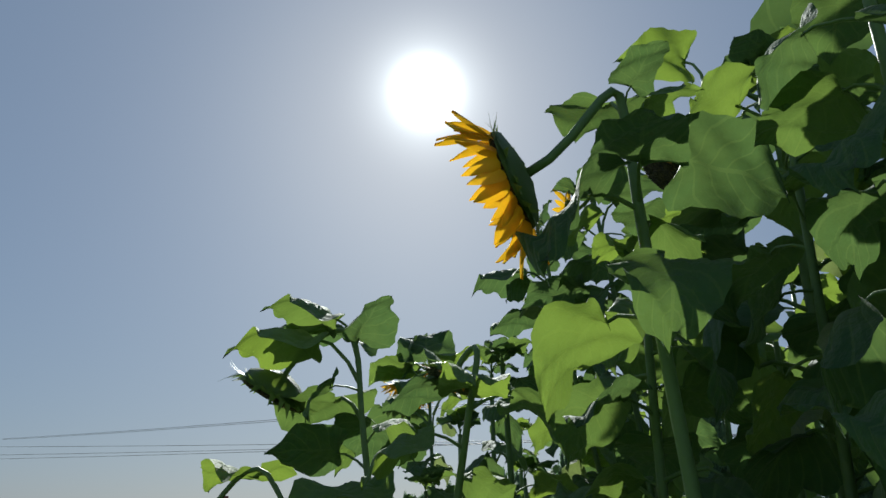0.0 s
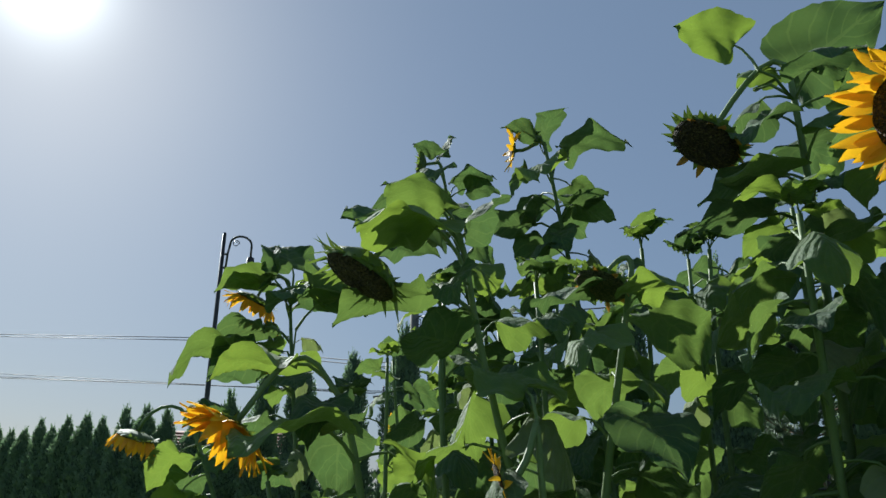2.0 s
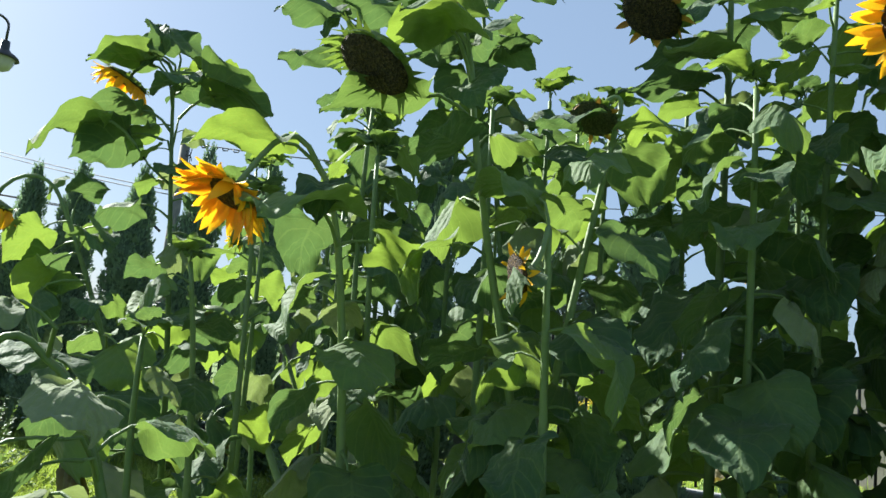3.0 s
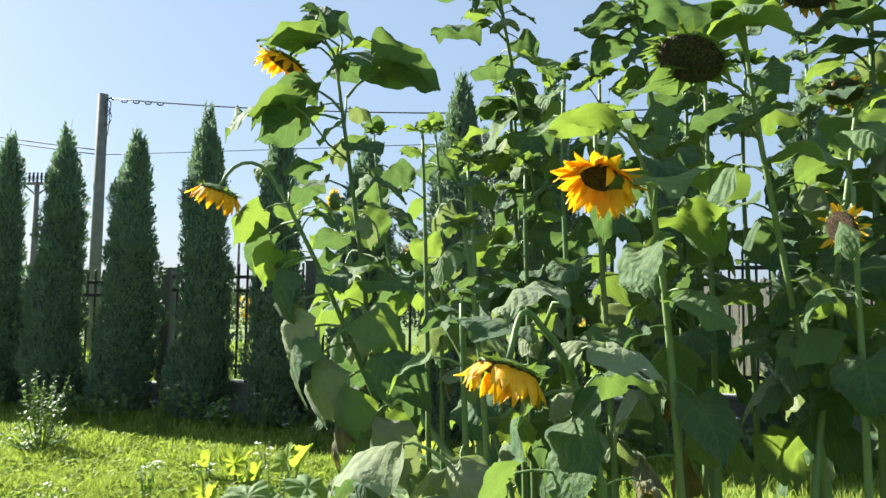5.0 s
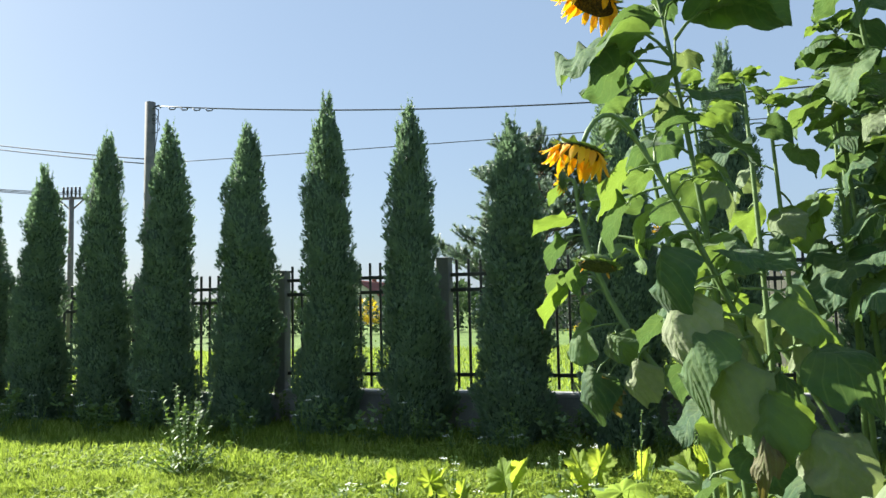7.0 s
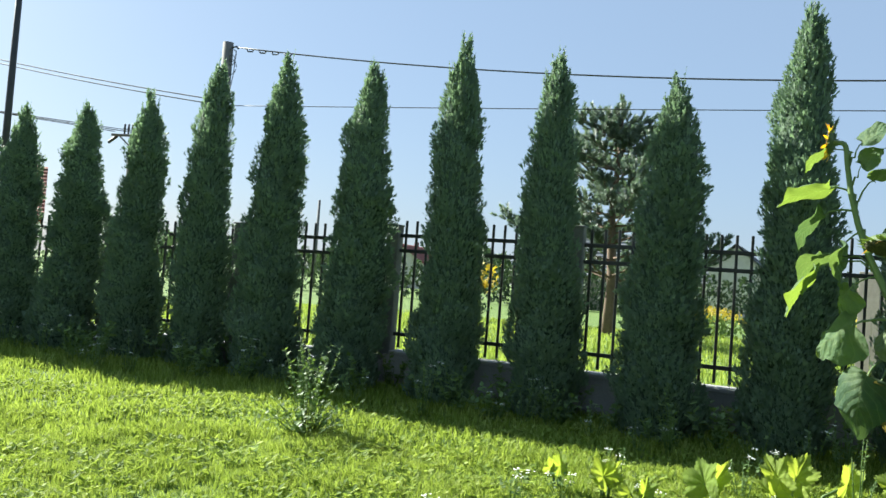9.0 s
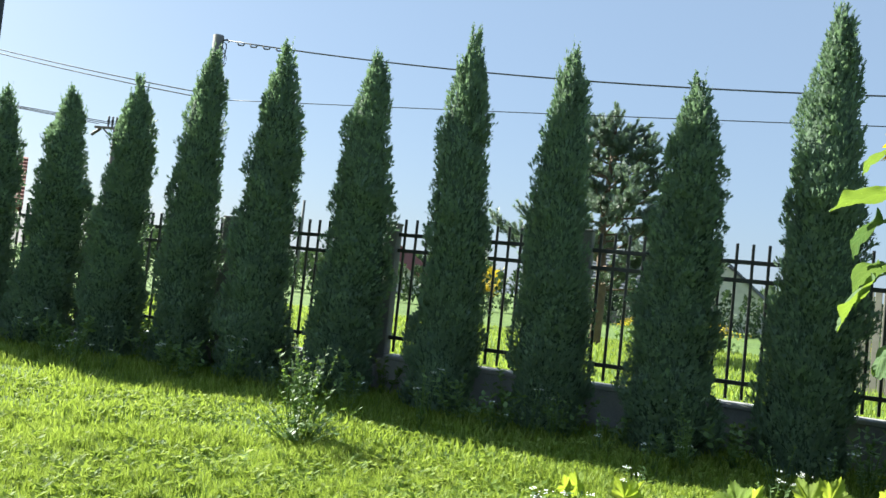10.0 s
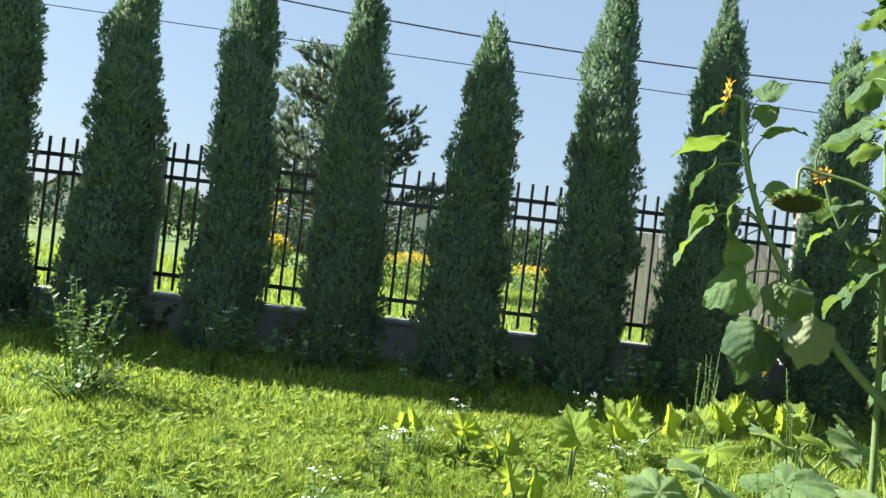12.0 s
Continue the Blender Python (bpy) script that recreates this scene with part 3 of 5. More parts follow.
def disc_mesh(material, name, deep=1.0):
    verts, faces = [(0, 0, 0.10)], []
    prof = [(0.25, 0.115), (0.5, 0.13), (0.75, 0.115), (0.92, 0.06), (1.0, -0.02), (0.9, -0.16 * deep), (0.58, -0.27 * deep), (0.2, -0.34 * deep)]
    n = 28
    for i, (r, z) in enumerate(prof):
        for k in range(n):
            a = 2 * math.pi * (k + 0.5 * i) / n
            b = 0.02 * math.sin(k * 2.1 + i * 1.3)
            verts.append((r * math.cos(a) * (1 + b), r * math.sin(a) * (1 - b), z + 0.012 * math.sin(k * 5.3 + i * 2)))
    for k in range(n):
        faces.append((0, 1 + k, 1 + (k + 1) % n))
    for i in range(len(prof) - 1):
        for k in range(n):
            a, b = 1 + i * n + k, 1 + i * n + (k + 1) % n
            faces += [(a, a + n, b), (b, a + n, b + n)]
    me = mesh_of(name, verts, faces, material, None, True)
    me.materials.append(M_BRACT)
    for p in me.polygons:
        if p.center.z < -0.05:
            p.material_index = 1
    return me


DISCS = {"open": disc_mesh(M_DISC, "seed_disc"), "dead": disc_mesh(M_DISC_DEAD, "seed_disc", 2.0), "green": disc_mesh(M_DISC_GREEN, "seed_disc", 1.8)}


def bract_mesh(seed, long):
    rng = np.random.default_rng(seed)
    verts, faces = [], []
    for ring in range(2):
        for k in range(20):
            a = 2 * math.pi * (k + 0.5 * ring) / 20 + rng.normal(0, 0.05)
            out = Vector((math.cos(a), math.sin(a), 0))
            sd = Vector((-math.sin(a), math.cos(a), 0))
            s = long * rng.uniform(0.7, 1.25)
            p = out * 0.93 + Vector((0, 0, -0.06 - 0.06 * ring))
            lift = rng.uniform(-0.5, 0.25) if long < 0.5 else rng.uniform(-0.35, 0.8)
            o = len(verts)
            for w, d, z in ((-0.13, 0, 0), (0.13, 0, 0), (0.1, 0.3, 0.0), (-0.1, 0.3, 0.0), (0, 1.0, lift)):
                verts.append(tuple(p + sd * w + out * (d * s * (0.9 if d == 1 else 1)) + Vector((0, 0, z * s))))
            faces += [(o, o + 1, o + 2, o + 3), (o + 3, o + 2, o + 4)]
    return mesh_of("calyx", verts, faces, M_BRACT)


BRACTS = [bract_mesh(100, 0.42), bract_mesh(101, 0.6)]


def add_head(plant, at, face, size, kind="open", petals=24, old=False, petal_len=0.95, gap=None, cup=0):
    """A flower head of radius size, its seed side turned to face. Petals are parts of it."""
    z = Vector(face).normalized()
    x = z.orthogonal().normalized()
    m = Matrix((x, z.cross(x), z)).transposed().to_4x4()
    head = part("flower_head", DISCS[kind], plant, Matrix.Translation(at) @ m @ Matrix.Scale(size, 4))
    part("calyx", BRACTS[0 if petals else 1], head)
    rng = random.Random(int(at[0] * 1000 + at[1] * 77 + at[2] * 13))
    pool = PETALS_OLD if old else PETALS
    for i in range(petals):
        a = 360 * i / petals + rng.uniform(-7, 7)
        if gap and gap[0] < a % 360 < gap[1] and rng.random() < 0.8:
            continue
        tilt = rng.uniform(-15, 35) + (18 if old else 0) + cup
        s = petal_len * rng.uniform(0.75, 1.15)
        part("petal", pool[rng.randrange(len(pool))], head, pose(0, 0, 0, 0, 0, a) @ pose(0, 0.9, 0.0, tilt, 0, rng.uniform(-12, 12)) @ pose(0, 0, 0, 0, rng.uniform(-25, 25), 0) @ Matrix.Scale(s, 4))
    return head


def bez(p0, p1, p2, p3, n):
    out = []
    for i in range(n + 1):
        t = i / n
        out.append(p0 * (1 - t) ** 3 + p1 * 3 * t * (1 - t) ** 2 + p2 * 3 * t * t * (1 - t) + p3 * t ** 3)
    return out


def sunflower(base, top, seed, label, head=None, tips=(), leaf=0.265, first=0.3, step=0.058, tilt=0.0, pale=0.0, bend=(0.75, 0.72), thick=0.017, droop_to=1.15, airy=1.35, via=None, exact=(), fresh=False):
    """A sunflower: stem from base to top, leaves in a spiral, wanted leaf tips first, then a head of its own.
    head: place, way, radius and more for add_head()."""
    rng = random.Random(seed)
    bx, by = base
    root = thing("sunflower", label, "sunflower", (bx, by, lie(bx, by) + 0.02), 0, "sunflowers in the bed")
    off = Vector((bx, by, lie(bx, by) + 0.02))
    top = Vector(top) - off
    wob = Vector((rng.uniform(-0.06, 0.06), rng.uniform(-0.06, 0.06), 0))
    p1 = Vector((0, 0, top.z * 0.4)) + wob
    p2 = Vector((top.x * bend[0], top.y * bend[0], top.z * bend[1])) - wob
    if via:
        p1, p2 = Vector(via[0]) - off, Vector(via[1]) - off
    line = bez(Vector((0, 0, -0.06)), p1, p2, top, 14)
    radii = [thick * (1.0 - 0.55 * i / 14) for i in range(15)]
    if head:
        hp, hw = Vector(head["at"]) - off, Vector(head["face"]).normalized()
        back = hp - hw * head["size"] * 0.28
        tdir = (line[-1] - line[-2]).normalized()
        gap = (back - top).length
        neck = bez(top, top + tdir * gap * 0.6 + Vector((0, 0, 0.03)), back - hw * gap * 0.55, back, 7)
        line += neck[1:]
        radii += [thick * 0.46] * 7
    part("stem", tube_mesh("stem", line, radii, M_STEM, 8), root)
    if head:
        h = dict(head)
        at, face, size = h.pop("at"), h.pop("face"), h.pop("size")
        add_head(root, tuple(Vector(at) - off), face, size, **h)
    body = line[:15]

    def stem_at(z):
        for a, b in zip(body, body[1:]):
            if a.z <= z <= b.z:
                return a.lerp(b, (z - a.z) / max(b.z - a.z, 1e-6))
        return body[-1]
    for t in tips:
        tip = Vector(t[:3]) - off
        reach = t[3] if len(t) > 3 else 0.1
        foot = stem_at(min(tip.z - reach, top.z))
        up = t[4] if len(t) > 4 else (foot + Vector((0, 0, 0.6))) - tip * 0.3
        if (tip - foot).length > 0.42:
            foot = foot.lerp(tip, 1 - 0.42 / (tip - foot).length)
            part("side_stalk", tube_mesh("side_stalk", [stem_at(max(foot.z - 0.15, 0.1)), stem_at(max(foot.z - 0.15, 0.1)).lerp(foot, 0.6) - Vector((0, 0, 0.02)), foot], [0.006, 0.005, 0.004], M_STEM, 5), root)
        leaf_between(root, foot, tip, LEAVES[rng.randrange(len(LEAVES))], up)
    for foot, tip, kind, up in exact:
        foot, tip = Vector(foot) - off, Vector(tip) - off
        foot = tip.lerp(foot, 0.95)
        start = stem_at(min(max(foot.z - 0.06, 0.1), top.z))
        if (foot - start).length > 0.03:
            part("side_stalk", tube_mesh("side_stalk", [start, start.lerp(foot, 0.55) + Vector((0, 0, 0.03)), foot], [0.006, 0.005, 0.004], M_STEM, 5), root)
        leaf_between(root, foot, tip, kind, up, "dry_leaf" if kind in DRY_LEAVES else "leaf")
    z, a = first, rng.uniform(0, 6.28)
    while z < top.z - 0.05:
        a += 2.4 + rng.uniform(-0.4, 0.4)
        frac = z / top.z
        size = leaf * (0.62 + 0.65 * math.sin(math.pi * min(0.86, 0.25 + 0.7 * frac))) * rng.uniform(0.8, 1.2)
        low = z < droop_to
        fall = rng.uniform(-1.6, -0.4) if low else rng.uniform(-1.25, 0.0) + 1.5 * max(0, frac - 0.75) + tilt
        foot = stem_at(z)
        d = Vector((math.cos(a), math.sin(a), fall)).normalized()
        if low and rng.random() < 0.09:
            kind, nm = DRY_LEAVES[rng.randrange(2)], "dry_leaf"
            size *= 0.8
        elif rng.random() < (0.02 if fresh else max(pale, 0.2 if z < 1.4 else 0.06)):
            kind, nm = PALES[rng.randrange(3)], "pale_leaf"
            size *= 0.8
        elif rng.random() < (0.5 if low else 0.18):
            kind, nm = DROOPERS[rng.randrange(3)], "leaf"
            size *= 0.85
        else:
            kind, nm = LEAVES[rng.randrange(len(LEAVES))], "leaf"
        leaf_between(root, foot, foot + d * size, kind, Vector((0.7 * math.cos(a) + rng.uniform(-0.35, 0.35), 0.7 * math.sin(a) + rng.uniform(-0.35, 0.35), 0.6)) + SUN_DIR * 0.5, nm)
        z += step * rng.uniform(0.7, 1.3) * (airy if z < 2.1 else 1.0)
    if not head:
        # the young rosette at the growing tip
        for k in range(7):
            a = k * 2.4 + rng.uniform(-0.3, 0.3)
            d = Vector((math.cos(a), math.sin(a), rng.uniform(0.2, 1.3))).normalized()
            leaf_between(root, line[-1], line[-1] + d * leaf * rng.uniform(0.35, 0.62), LEAVES[rng.randrange(len(LEAVES))], Vector((math.cos(a) * 0.4, math.sin(a) * 0.4, 1)))
    return root


OPEN = "tall sunflower with a yellow flowering head and broad green leaves"
DEAD = "tall sunflower with a drooping brown seed head"
LEAFY = "tall green sunflower with broad leaves, not in flower"
sunflower((-0.05, 4.02), (-0.34, 4.02, 2.62), 1, "sunflower with a nodding head of curled golden petals",
          dict(at=(-0.59, 4.04, 2.64), face=(-0.42, -0.12, -0.9), size=0.1, kind="open", petals=44, petal_len=0.72, cup=38),
          [(-0.16, 4.28, 2.8, 0.15), (0.13, 4.05, 2.51, 0.05), (-0.68, 3.87, 2.69, 0.02), (-0.53, 4.11, 2.93, 0.3), (-0.75, 3.7, 2.2, -0.15), (-0.7, 3.9, 2.3, -0.1)], pale=0.25, droop_to=1.4,
          exact=[((-0.33, 3.87, 2.62), (0.156, 4.018, 2.499), LEAVES[0], (0.1, 0.5, 0.9)), ((-0.3, 3.98, 2.36), (-0.669, 3.851, 2.216), LEAVES[1], (-0.2, 0.5, 0.8)), ((-0.3, 4.0, 2.6), (-0.455, 4.025, 2.904), LEAVES[2], (-0.3, -0.9, 0.2)), ((-0.3, 3.98, 2.7), (-0.648, 3.821, 2.645), LEAVES[0], (0, 0.2, 1))])
NECK_LEAVES = [((-0.45, 3.64, 1.92), (-0.66, 3.58, 1.72), LEAVES[0], (-0.6, 0.4, 0.6)), ((-0.42, 3.66, 1.85), (-0.6, 3.7, 1.6), LEAVES[2], (-0.7, 0.4, 0.5)), ((-0.4, 3.64, 1.8), (-0.52, 3.55, 1.54), LEAVES[1], (-0.7, 0.3, 0.5)),
    ((-0.46, 3.66, 1.95), (-0.3, 3.6, 2.06), LEAVES[3], (0, 0.2, 1)), ((-0.42, 3.66, 1.88), (-0.22, 3.56, 1.8), LEAVES[2], (0.1, 0.3, 0.9)), ((-0.5, 3.66, 1.98), (-0.6, 3.75, 2.1), LEAVES[5], (-0.6, 0.3, 0.7))]
LOW_LEAVES = [((-0.34, 3.62, 1.7), (-0.4, 3.58, 1.38), DROOPERS[0], (-0.6, -0.4, 0.3)), ((-0.28, 3.62, 1.55), (-0.38, 3.6, 1.22), PALES[0], (-0.7, -0.5, 0.3)), ((-0.2, 3.6, 1.42), (-0.34, 3.58, 1.08), DROOPERS[1], (-0.7, -0.4, 0.3)),
    ((-0.17, 3.64, 1.35), (-0.26, 3.6, 1.0), PALES[2], (-0.5, -0.7, 0.3)), ((-0.1, 3.6, 1.25), (-0.16, 3.55, 0.92), DROOPERS[2], (-0.5, -0.7, 0.3)), ((-0.05, 3.6, 1.1), (-0.2, 3.55, 0.84), DRY_LEAVES[0], (-0.5, -0.7, 0.3)),
    ((-0.2, 3.6, 1.5), (0.06, 3.52, 1.3), LEAVES[4], (-0.2, -0.4, 0.8)), ((-0.1, 3.6, 1.3), (0.16, 3.5, 1.08), DROOPERS[1], (-0.2, -0.6, 0.6)), ((-0.02, 3.62, 1.1), (0.08, 3.5, 0.8), PALES[2], (-0.3, -0.7, 0.4)), ((0.05, 3.64, 0.95), (-0.06, 3.52, 0.66), DROOPERS[0], (-0.5, -0.7, 0.3))]
sunflower((0.35, 3.72), (-0.5, 3.65, 1.98), 2, "leaning sunflower with a small yellow head hanging down",
          dict(at=(-0.71, 3.53, 1.94), face=(-0.3, -0.05, -0.95), size=0.08, petals=34, petal_len=0.85, cup=48), [], leaf=0.22, pale=0.1, first=1.45, droop_to=1.4,
          via=((0.1, 3.7, 0.75), (-0.3, 3.66, 1.66)), exact=NECK_LEAVES + LOW_LEAVES)
sunflower((0.85, 4.42), (0.4, 4.2, 3.2), 3, "very tall sunflower with a closed green bud",
          dict(at=(0.31, 4.12, 3.24), face=(-0.8, -0.5, 0.1), size=0.06, kind="green", petals=0), [(0.33, 4.03, 3.3, 0.1), (0.42, 4.25, 3.42, 0.2), (0.66, 4.24, 3.14, 0.1), (0.1, 4.0, 2.98, 0.05), (0.1, 4.1, 2.8, 0)], step=0.044)
sunflower((1.4, 3.95), (1.02, 3.98, 3.08), 4, "very tall sunflower with a small half-open yellow head",
          dict(at=(0.87, 3.97, 3.12), face=(-0.85, -0.5, 0.1), size=0.045, petals=16, petal_len=1.5), [(1.36, 4.03, 3.06, 0.1), (1.12, 3.97, 3.26, 0.2), (0.85, 3.9, 3.2, 0.12), (1.3, 3.9, 2.82, 0.05), (0.75, 3.8, 2.7, 0)], first=1.0, step=0.044)
sunflower((1.56, 3.12), (1.2, 2.93, 2.3), 5, DEAD,
          dict(at=(0.98, 2.77, 2.23), face=(-0.35, -0.35, -0.87), size=0.1, kind="dead", petals=0),
          [(1.1, 2.68, 2.43, 0.12), (1.32, 2.96, 2.46, 0.2), (1.08, 2.6, 2.3, 0.06), (0.85, 2.85, 2.45, 0.1), (0.8, 2.9, 2.15, 0)], first=1.1)
sunflower((1.34, 2.98), (1.6, 3.05, 2.24), 6, "sunflower with a nodding greenish head gone to seed",
          dict(at=(1.53, 3.02, 2.2), face=(-0.2, -0.4, -0.9), size=0.065, kind="green", petals=8, old=True, petal_len=0.5), [(1.75, 2.95, 2.15, 0.05)], first=1.1)
sunflower((2.0, 3.78), (1.98, 3.74, 3.02), 7, "very tall sunflower with a drooping dark seed head",
          dict(at=(1.7, 3.68, 2.83), face=(-0.4, -0.35, -0.85), size=0.115, kind="dead", petals=12, old=True, petal_len=0.55, cup=-20, gap=(200, 350)),
          [(1.8, 3.85, 3.1, 0.1), (1.75, 3.5, 2.62, 0.0), (1.6, 3.6, 2.5, 0), (2.2, 3.5, 2.95, 0)], thick=0.022, leaf=0.34, first=1.2,
          exact=[((1.845, 3.742, 3.013), (2.284, 3.788, 3.261), LEAVES[0], (0.1, 0.85, 0.4)), ((1.912, 3.6, 2.999), (1.667, 3.5, 3.191), LEAVES[2], (-0.35, 0.1, 0.7))])
sunflower((2.38, 3.05), (2.32, 2.86, 2.46), 8, "tall sunflower with a large yellow head of loose petals",
          dict(at=(2.21, 2.72, 2.36), face=(-0.72, -0.62, -0.32), size=0.082, petals=36, petal_len=0.95, cup=26), [(2.42, 2.86, 2.54, 0.05), (2.48, 2.75, 2.35, 0.05), (2.4, 2.95, 2.5, 0.1), (2.25, 2.95, 2.3, 0.0), (2.1, 2.95, 2.55, 0.1)], leaf=0.24, first=2.1, fresh=True)
sunflower((1.02, 2.98), (0.84, 2.86, 1.98), 9, OPEN,
          dict(at=(0.7, 2.66, 1.855), face=(-0.25, -0.5, -0.83), size=0.056, petals=52, petal_len=1.5, cup=18), [(0.5, 2.75, 2.0, 0.05), (0.85, 2.5, 1.78, 0)], first=0.9, bend=(0.5, 0.95))
sunflower((0.35, 3.1), (0.3, 3.05, 1.5), 17, "low sunflower with broad pale hanging leaves", None, [], leaf=0.26, pale=0.6, first=0.5, step=0.09,
          exact=[((0.3, 3.0, 0.98), (-0.14, 3.08, 0.87), PALES[1], (0.05, -0.12, 1)), ((0.3, 2.95, 0.9), (0.05, 2.8, 0.62), PALES[0], (-0.3, -0.6, 0.7))])
sunflower((0.78, 2.52), (0.52, 2.36, 1.44), 10, "short sunflower with its yellow head hanging face down",
          dict(at=(0.43, 2.24, 1.345), face=(-0.25, -0.25, -0.92), size=0.072, petals=36, petal_len=0.9, cup=50), [(0.29, 2.44, 1.45, 0.1)], leaf=0.24, first=0.3, bend=(0.5, 0.95),
          exact=[((0.57, 2.32, 1.37), (0.77, 2.17, 1.32), PALES[1], (0.05, 0.1, 1)), ((0.57, 2.33, 1.5), (0.42, 2.13, 1.46), PALES[1], (-0.1, 0.15, 1)), ((0.6, 2.36, 1.3), (0.47, 2.16, 1.16), LEAVES[2], (-0.6, 0.5, 0.6)), ((0.62, 2.4, 1.26), (0.62, 2.14, 1.14), LEAVES[0], (-0.6, 0.4, 0.6)), ((0.55, 2.4, 1.1), (0.36, 2.24, 0.98), LEAVES[1], (-0.6, 0.5, 0.6))])
sunflower((1.52, 2.86), (1.45, 2.79, 1.82), 11, "sunflower with a small golden head seen side on",
          dict(at=(1.39, 2.73, 1.725), face=(-0.7, -0.4, -0.25), size=0.05, petals=20, petal_len=0.8, gap=(60, 150)), [(1.25, 2.95, 1.95, 0.1)], first=1.2, step=0.06)
FACING = (-0.58, -0.81, 0.2)
UPPER_LEAVES = [((-0.522, 5.395, 2.123), (-0.7, 5.523, 2.021), LEAVES[2], (0, 0, 1)),
    ((-0.494, 5.386, 1.918), (-0.803, 5.596, 1.862), LEAVES[0], (-0.5, 0.4, 0.7)),
    ((-0.494, 5.386, 1.853), (-0.709, 5.532, 1.639), LEAVES[2], (-0.6, 0.5, 0.6)),
    ((-0.475, 5.358, 1.769), (-0.55, 5.394, 1.472), LEAVES[1], (-0.65, 0.4, 0.5)),
    ((-0.522, 5.404, 1.621), (-0.747, 5.55, 1.323), LEAVES[0], (-0.8, 0.4, 0.4)),
    ((-0.522, 5.423, 1.639), (-0.682, 5.542, 1.435), LEAVES[3], (-0.6, 0.5, 0.5)),
    ((-0.353, 5.266, 1.36), (-0.616, 5.468, 1.146), LEAVES[5], (-0.7, -0.5, 0.4)),
    ((-0.362, 5.285, 1.36), (-0.259, 5.193, 1.1), DROOPERS[1], FACING),
    ((-0.381, 5.266, 1.36), (-0.362, 5.257, 1.137), PALES[2], FACING)]
LOWER_LEAVES = [((-0.222, 5.193, 1.249), (-0.241, 5.202, 0.914), PALES[2], FACING),
    ((-0.381, 5.303, 1.193), (-0.466, 5.358, 0.802), DROOPERS[1], FACING),
    ((-0.372, 5.294, 1.156), (-0.372, 5.294, 0.849), DRY_LEAVES[0], FACING),
    ((-0.531, 5.404, 2.086), (-0.381, 5.303, 2.244), LEAVES[0], (-0.5, -0.5, 0.8)),
    ((-0.512, 5.395, 1.993), (-0.419, 5.321, 2.132), LEAVES[1], (-0.5, -0.6, 0.6)),
    ((-0.512, 5.395, 1.881), (-0.306, 5.248, 2.002), LEAVES[2], (0, 0, 1)),
    ((-0.447, 5.34, 1.546), (-0.522, 5.45, 1.342), LEAVES[5], (-0.7, -0.5, 0.4)),
    ((-0.466, 5.358, 1.621), (-0.195, 5.268, 1.695), LEAVES[3], (0, -0.3, 1)),
    ((-0.222, 5.203, 1.063), (-0.008, 5.224, 0.97), LEAVES[3], (-0.3, -0.5, 0.8))]
sunflower((0.95, 4.25), (-0.55, 5.413, 2.067), 12, "leaning sunflower with a small yellow head and hanging leaves",
          dict(at=(-0.625, 5.449, 2.169), face=(-0.88, 0.47, 0.05), size=0.055, petals=24, petal_len=0.75), [], first=9, thick=0.026, via=((-0.053, 5.102, 0.737), (-0.493, 5.358, 1.388)),
          exact=UPPER_LEAVES + LOWER_LEAVES)
sunflower((0.6, 4.3), (-0.388, 5.08, 1.807), 13, "sunflower with a nodding green seed head",
          dict(at=(-0.49, 5.06, 1.649), face=(-0.2, -0.2, -0.95), size=0.1, kind="green", petals=4, old=True, petal_len=0.4), [(-0.284, 4.895, 1.993, 0.1)], step=0.1, tilt=-0.3, pale=0.4, first=1.4, bend=(0.5, 0.95))
sunflower((2.4, 5.45), (2.46, 5.5, 2.15), 14, "sunflower with a small yellow head",
          dict(at=(2.44, 5.44, 2.2), face=(-0.3, -0.9, 0.0), size=0.05, petals=18, petal_len=0.9), [], leaf=0.24)
sunflower((0.65, 4.95), (-0.066, 5.372, 1.807), 15, "sunflower with a small yellow head",
          dict(at=(-0.112, 5.343, 1.844), face=(-0.7, -0.6, 0.1), size=0.028, petals=16, petal_len=1.0), [], leaf=0.26, pale=0.3)
sunflower((0.36, 4.62), (0.25, 4.6, 2.3), 16, "tall green sunflower with pale hanging leaves", None, [], leaf=0.33, step=0.075, tilt=-0.4, pale=0.45, first=1.2)
FRONT_PLANTS = [((0.0, 4.78), (-0.28, 4.85, 2.45), 0.33), ((0.15, 5.1), (0.05, 5.2, 2.55), 0.32), ((0.45, 3.32), (0.3, 3.25, 1.75), 0.27), ((0.9, 3.55), (0.8, 3.5, 2.2), 0.28), ((1.95, 4.25), (1.9, 4.2, 2.75), 0.3), ((1.5, 4.55), (1.45, 4.5, 2.7), 0.3),
    ((2.45, 3.5), (2.5, 3.45, 2.6), 0.32), ((2.35, 4.2), (2.35, 4.15, 2.7), 0.3), ((2.75, 3.15), (2.75, 3.1, 2.5), 0.25), ((0.6, 4.6), (0.52, 4.55, 2.5), 0.32)]
MIDDLE_PLANTS = [((2.0, 3.25), (1.98, 3.22, 2.38), 0.32), ((1.25, 3.45), (1.2, 3.4, 2.35), 0.28), ((0.6, 4.0), (0.55, 3.95, 2.1), 0.28), ((2.9, 3.8), (2.95, 3.8, 2.8), 0.32),
    ((0.12, 4.25), (0.05, 4.3, 2.35), 0.3), ((0.4, 3.62), (0.3, 3.65, 2.05), 0.3), ((0.75, 3.75), (0.7, 3.7, 2.45), 0.3)]
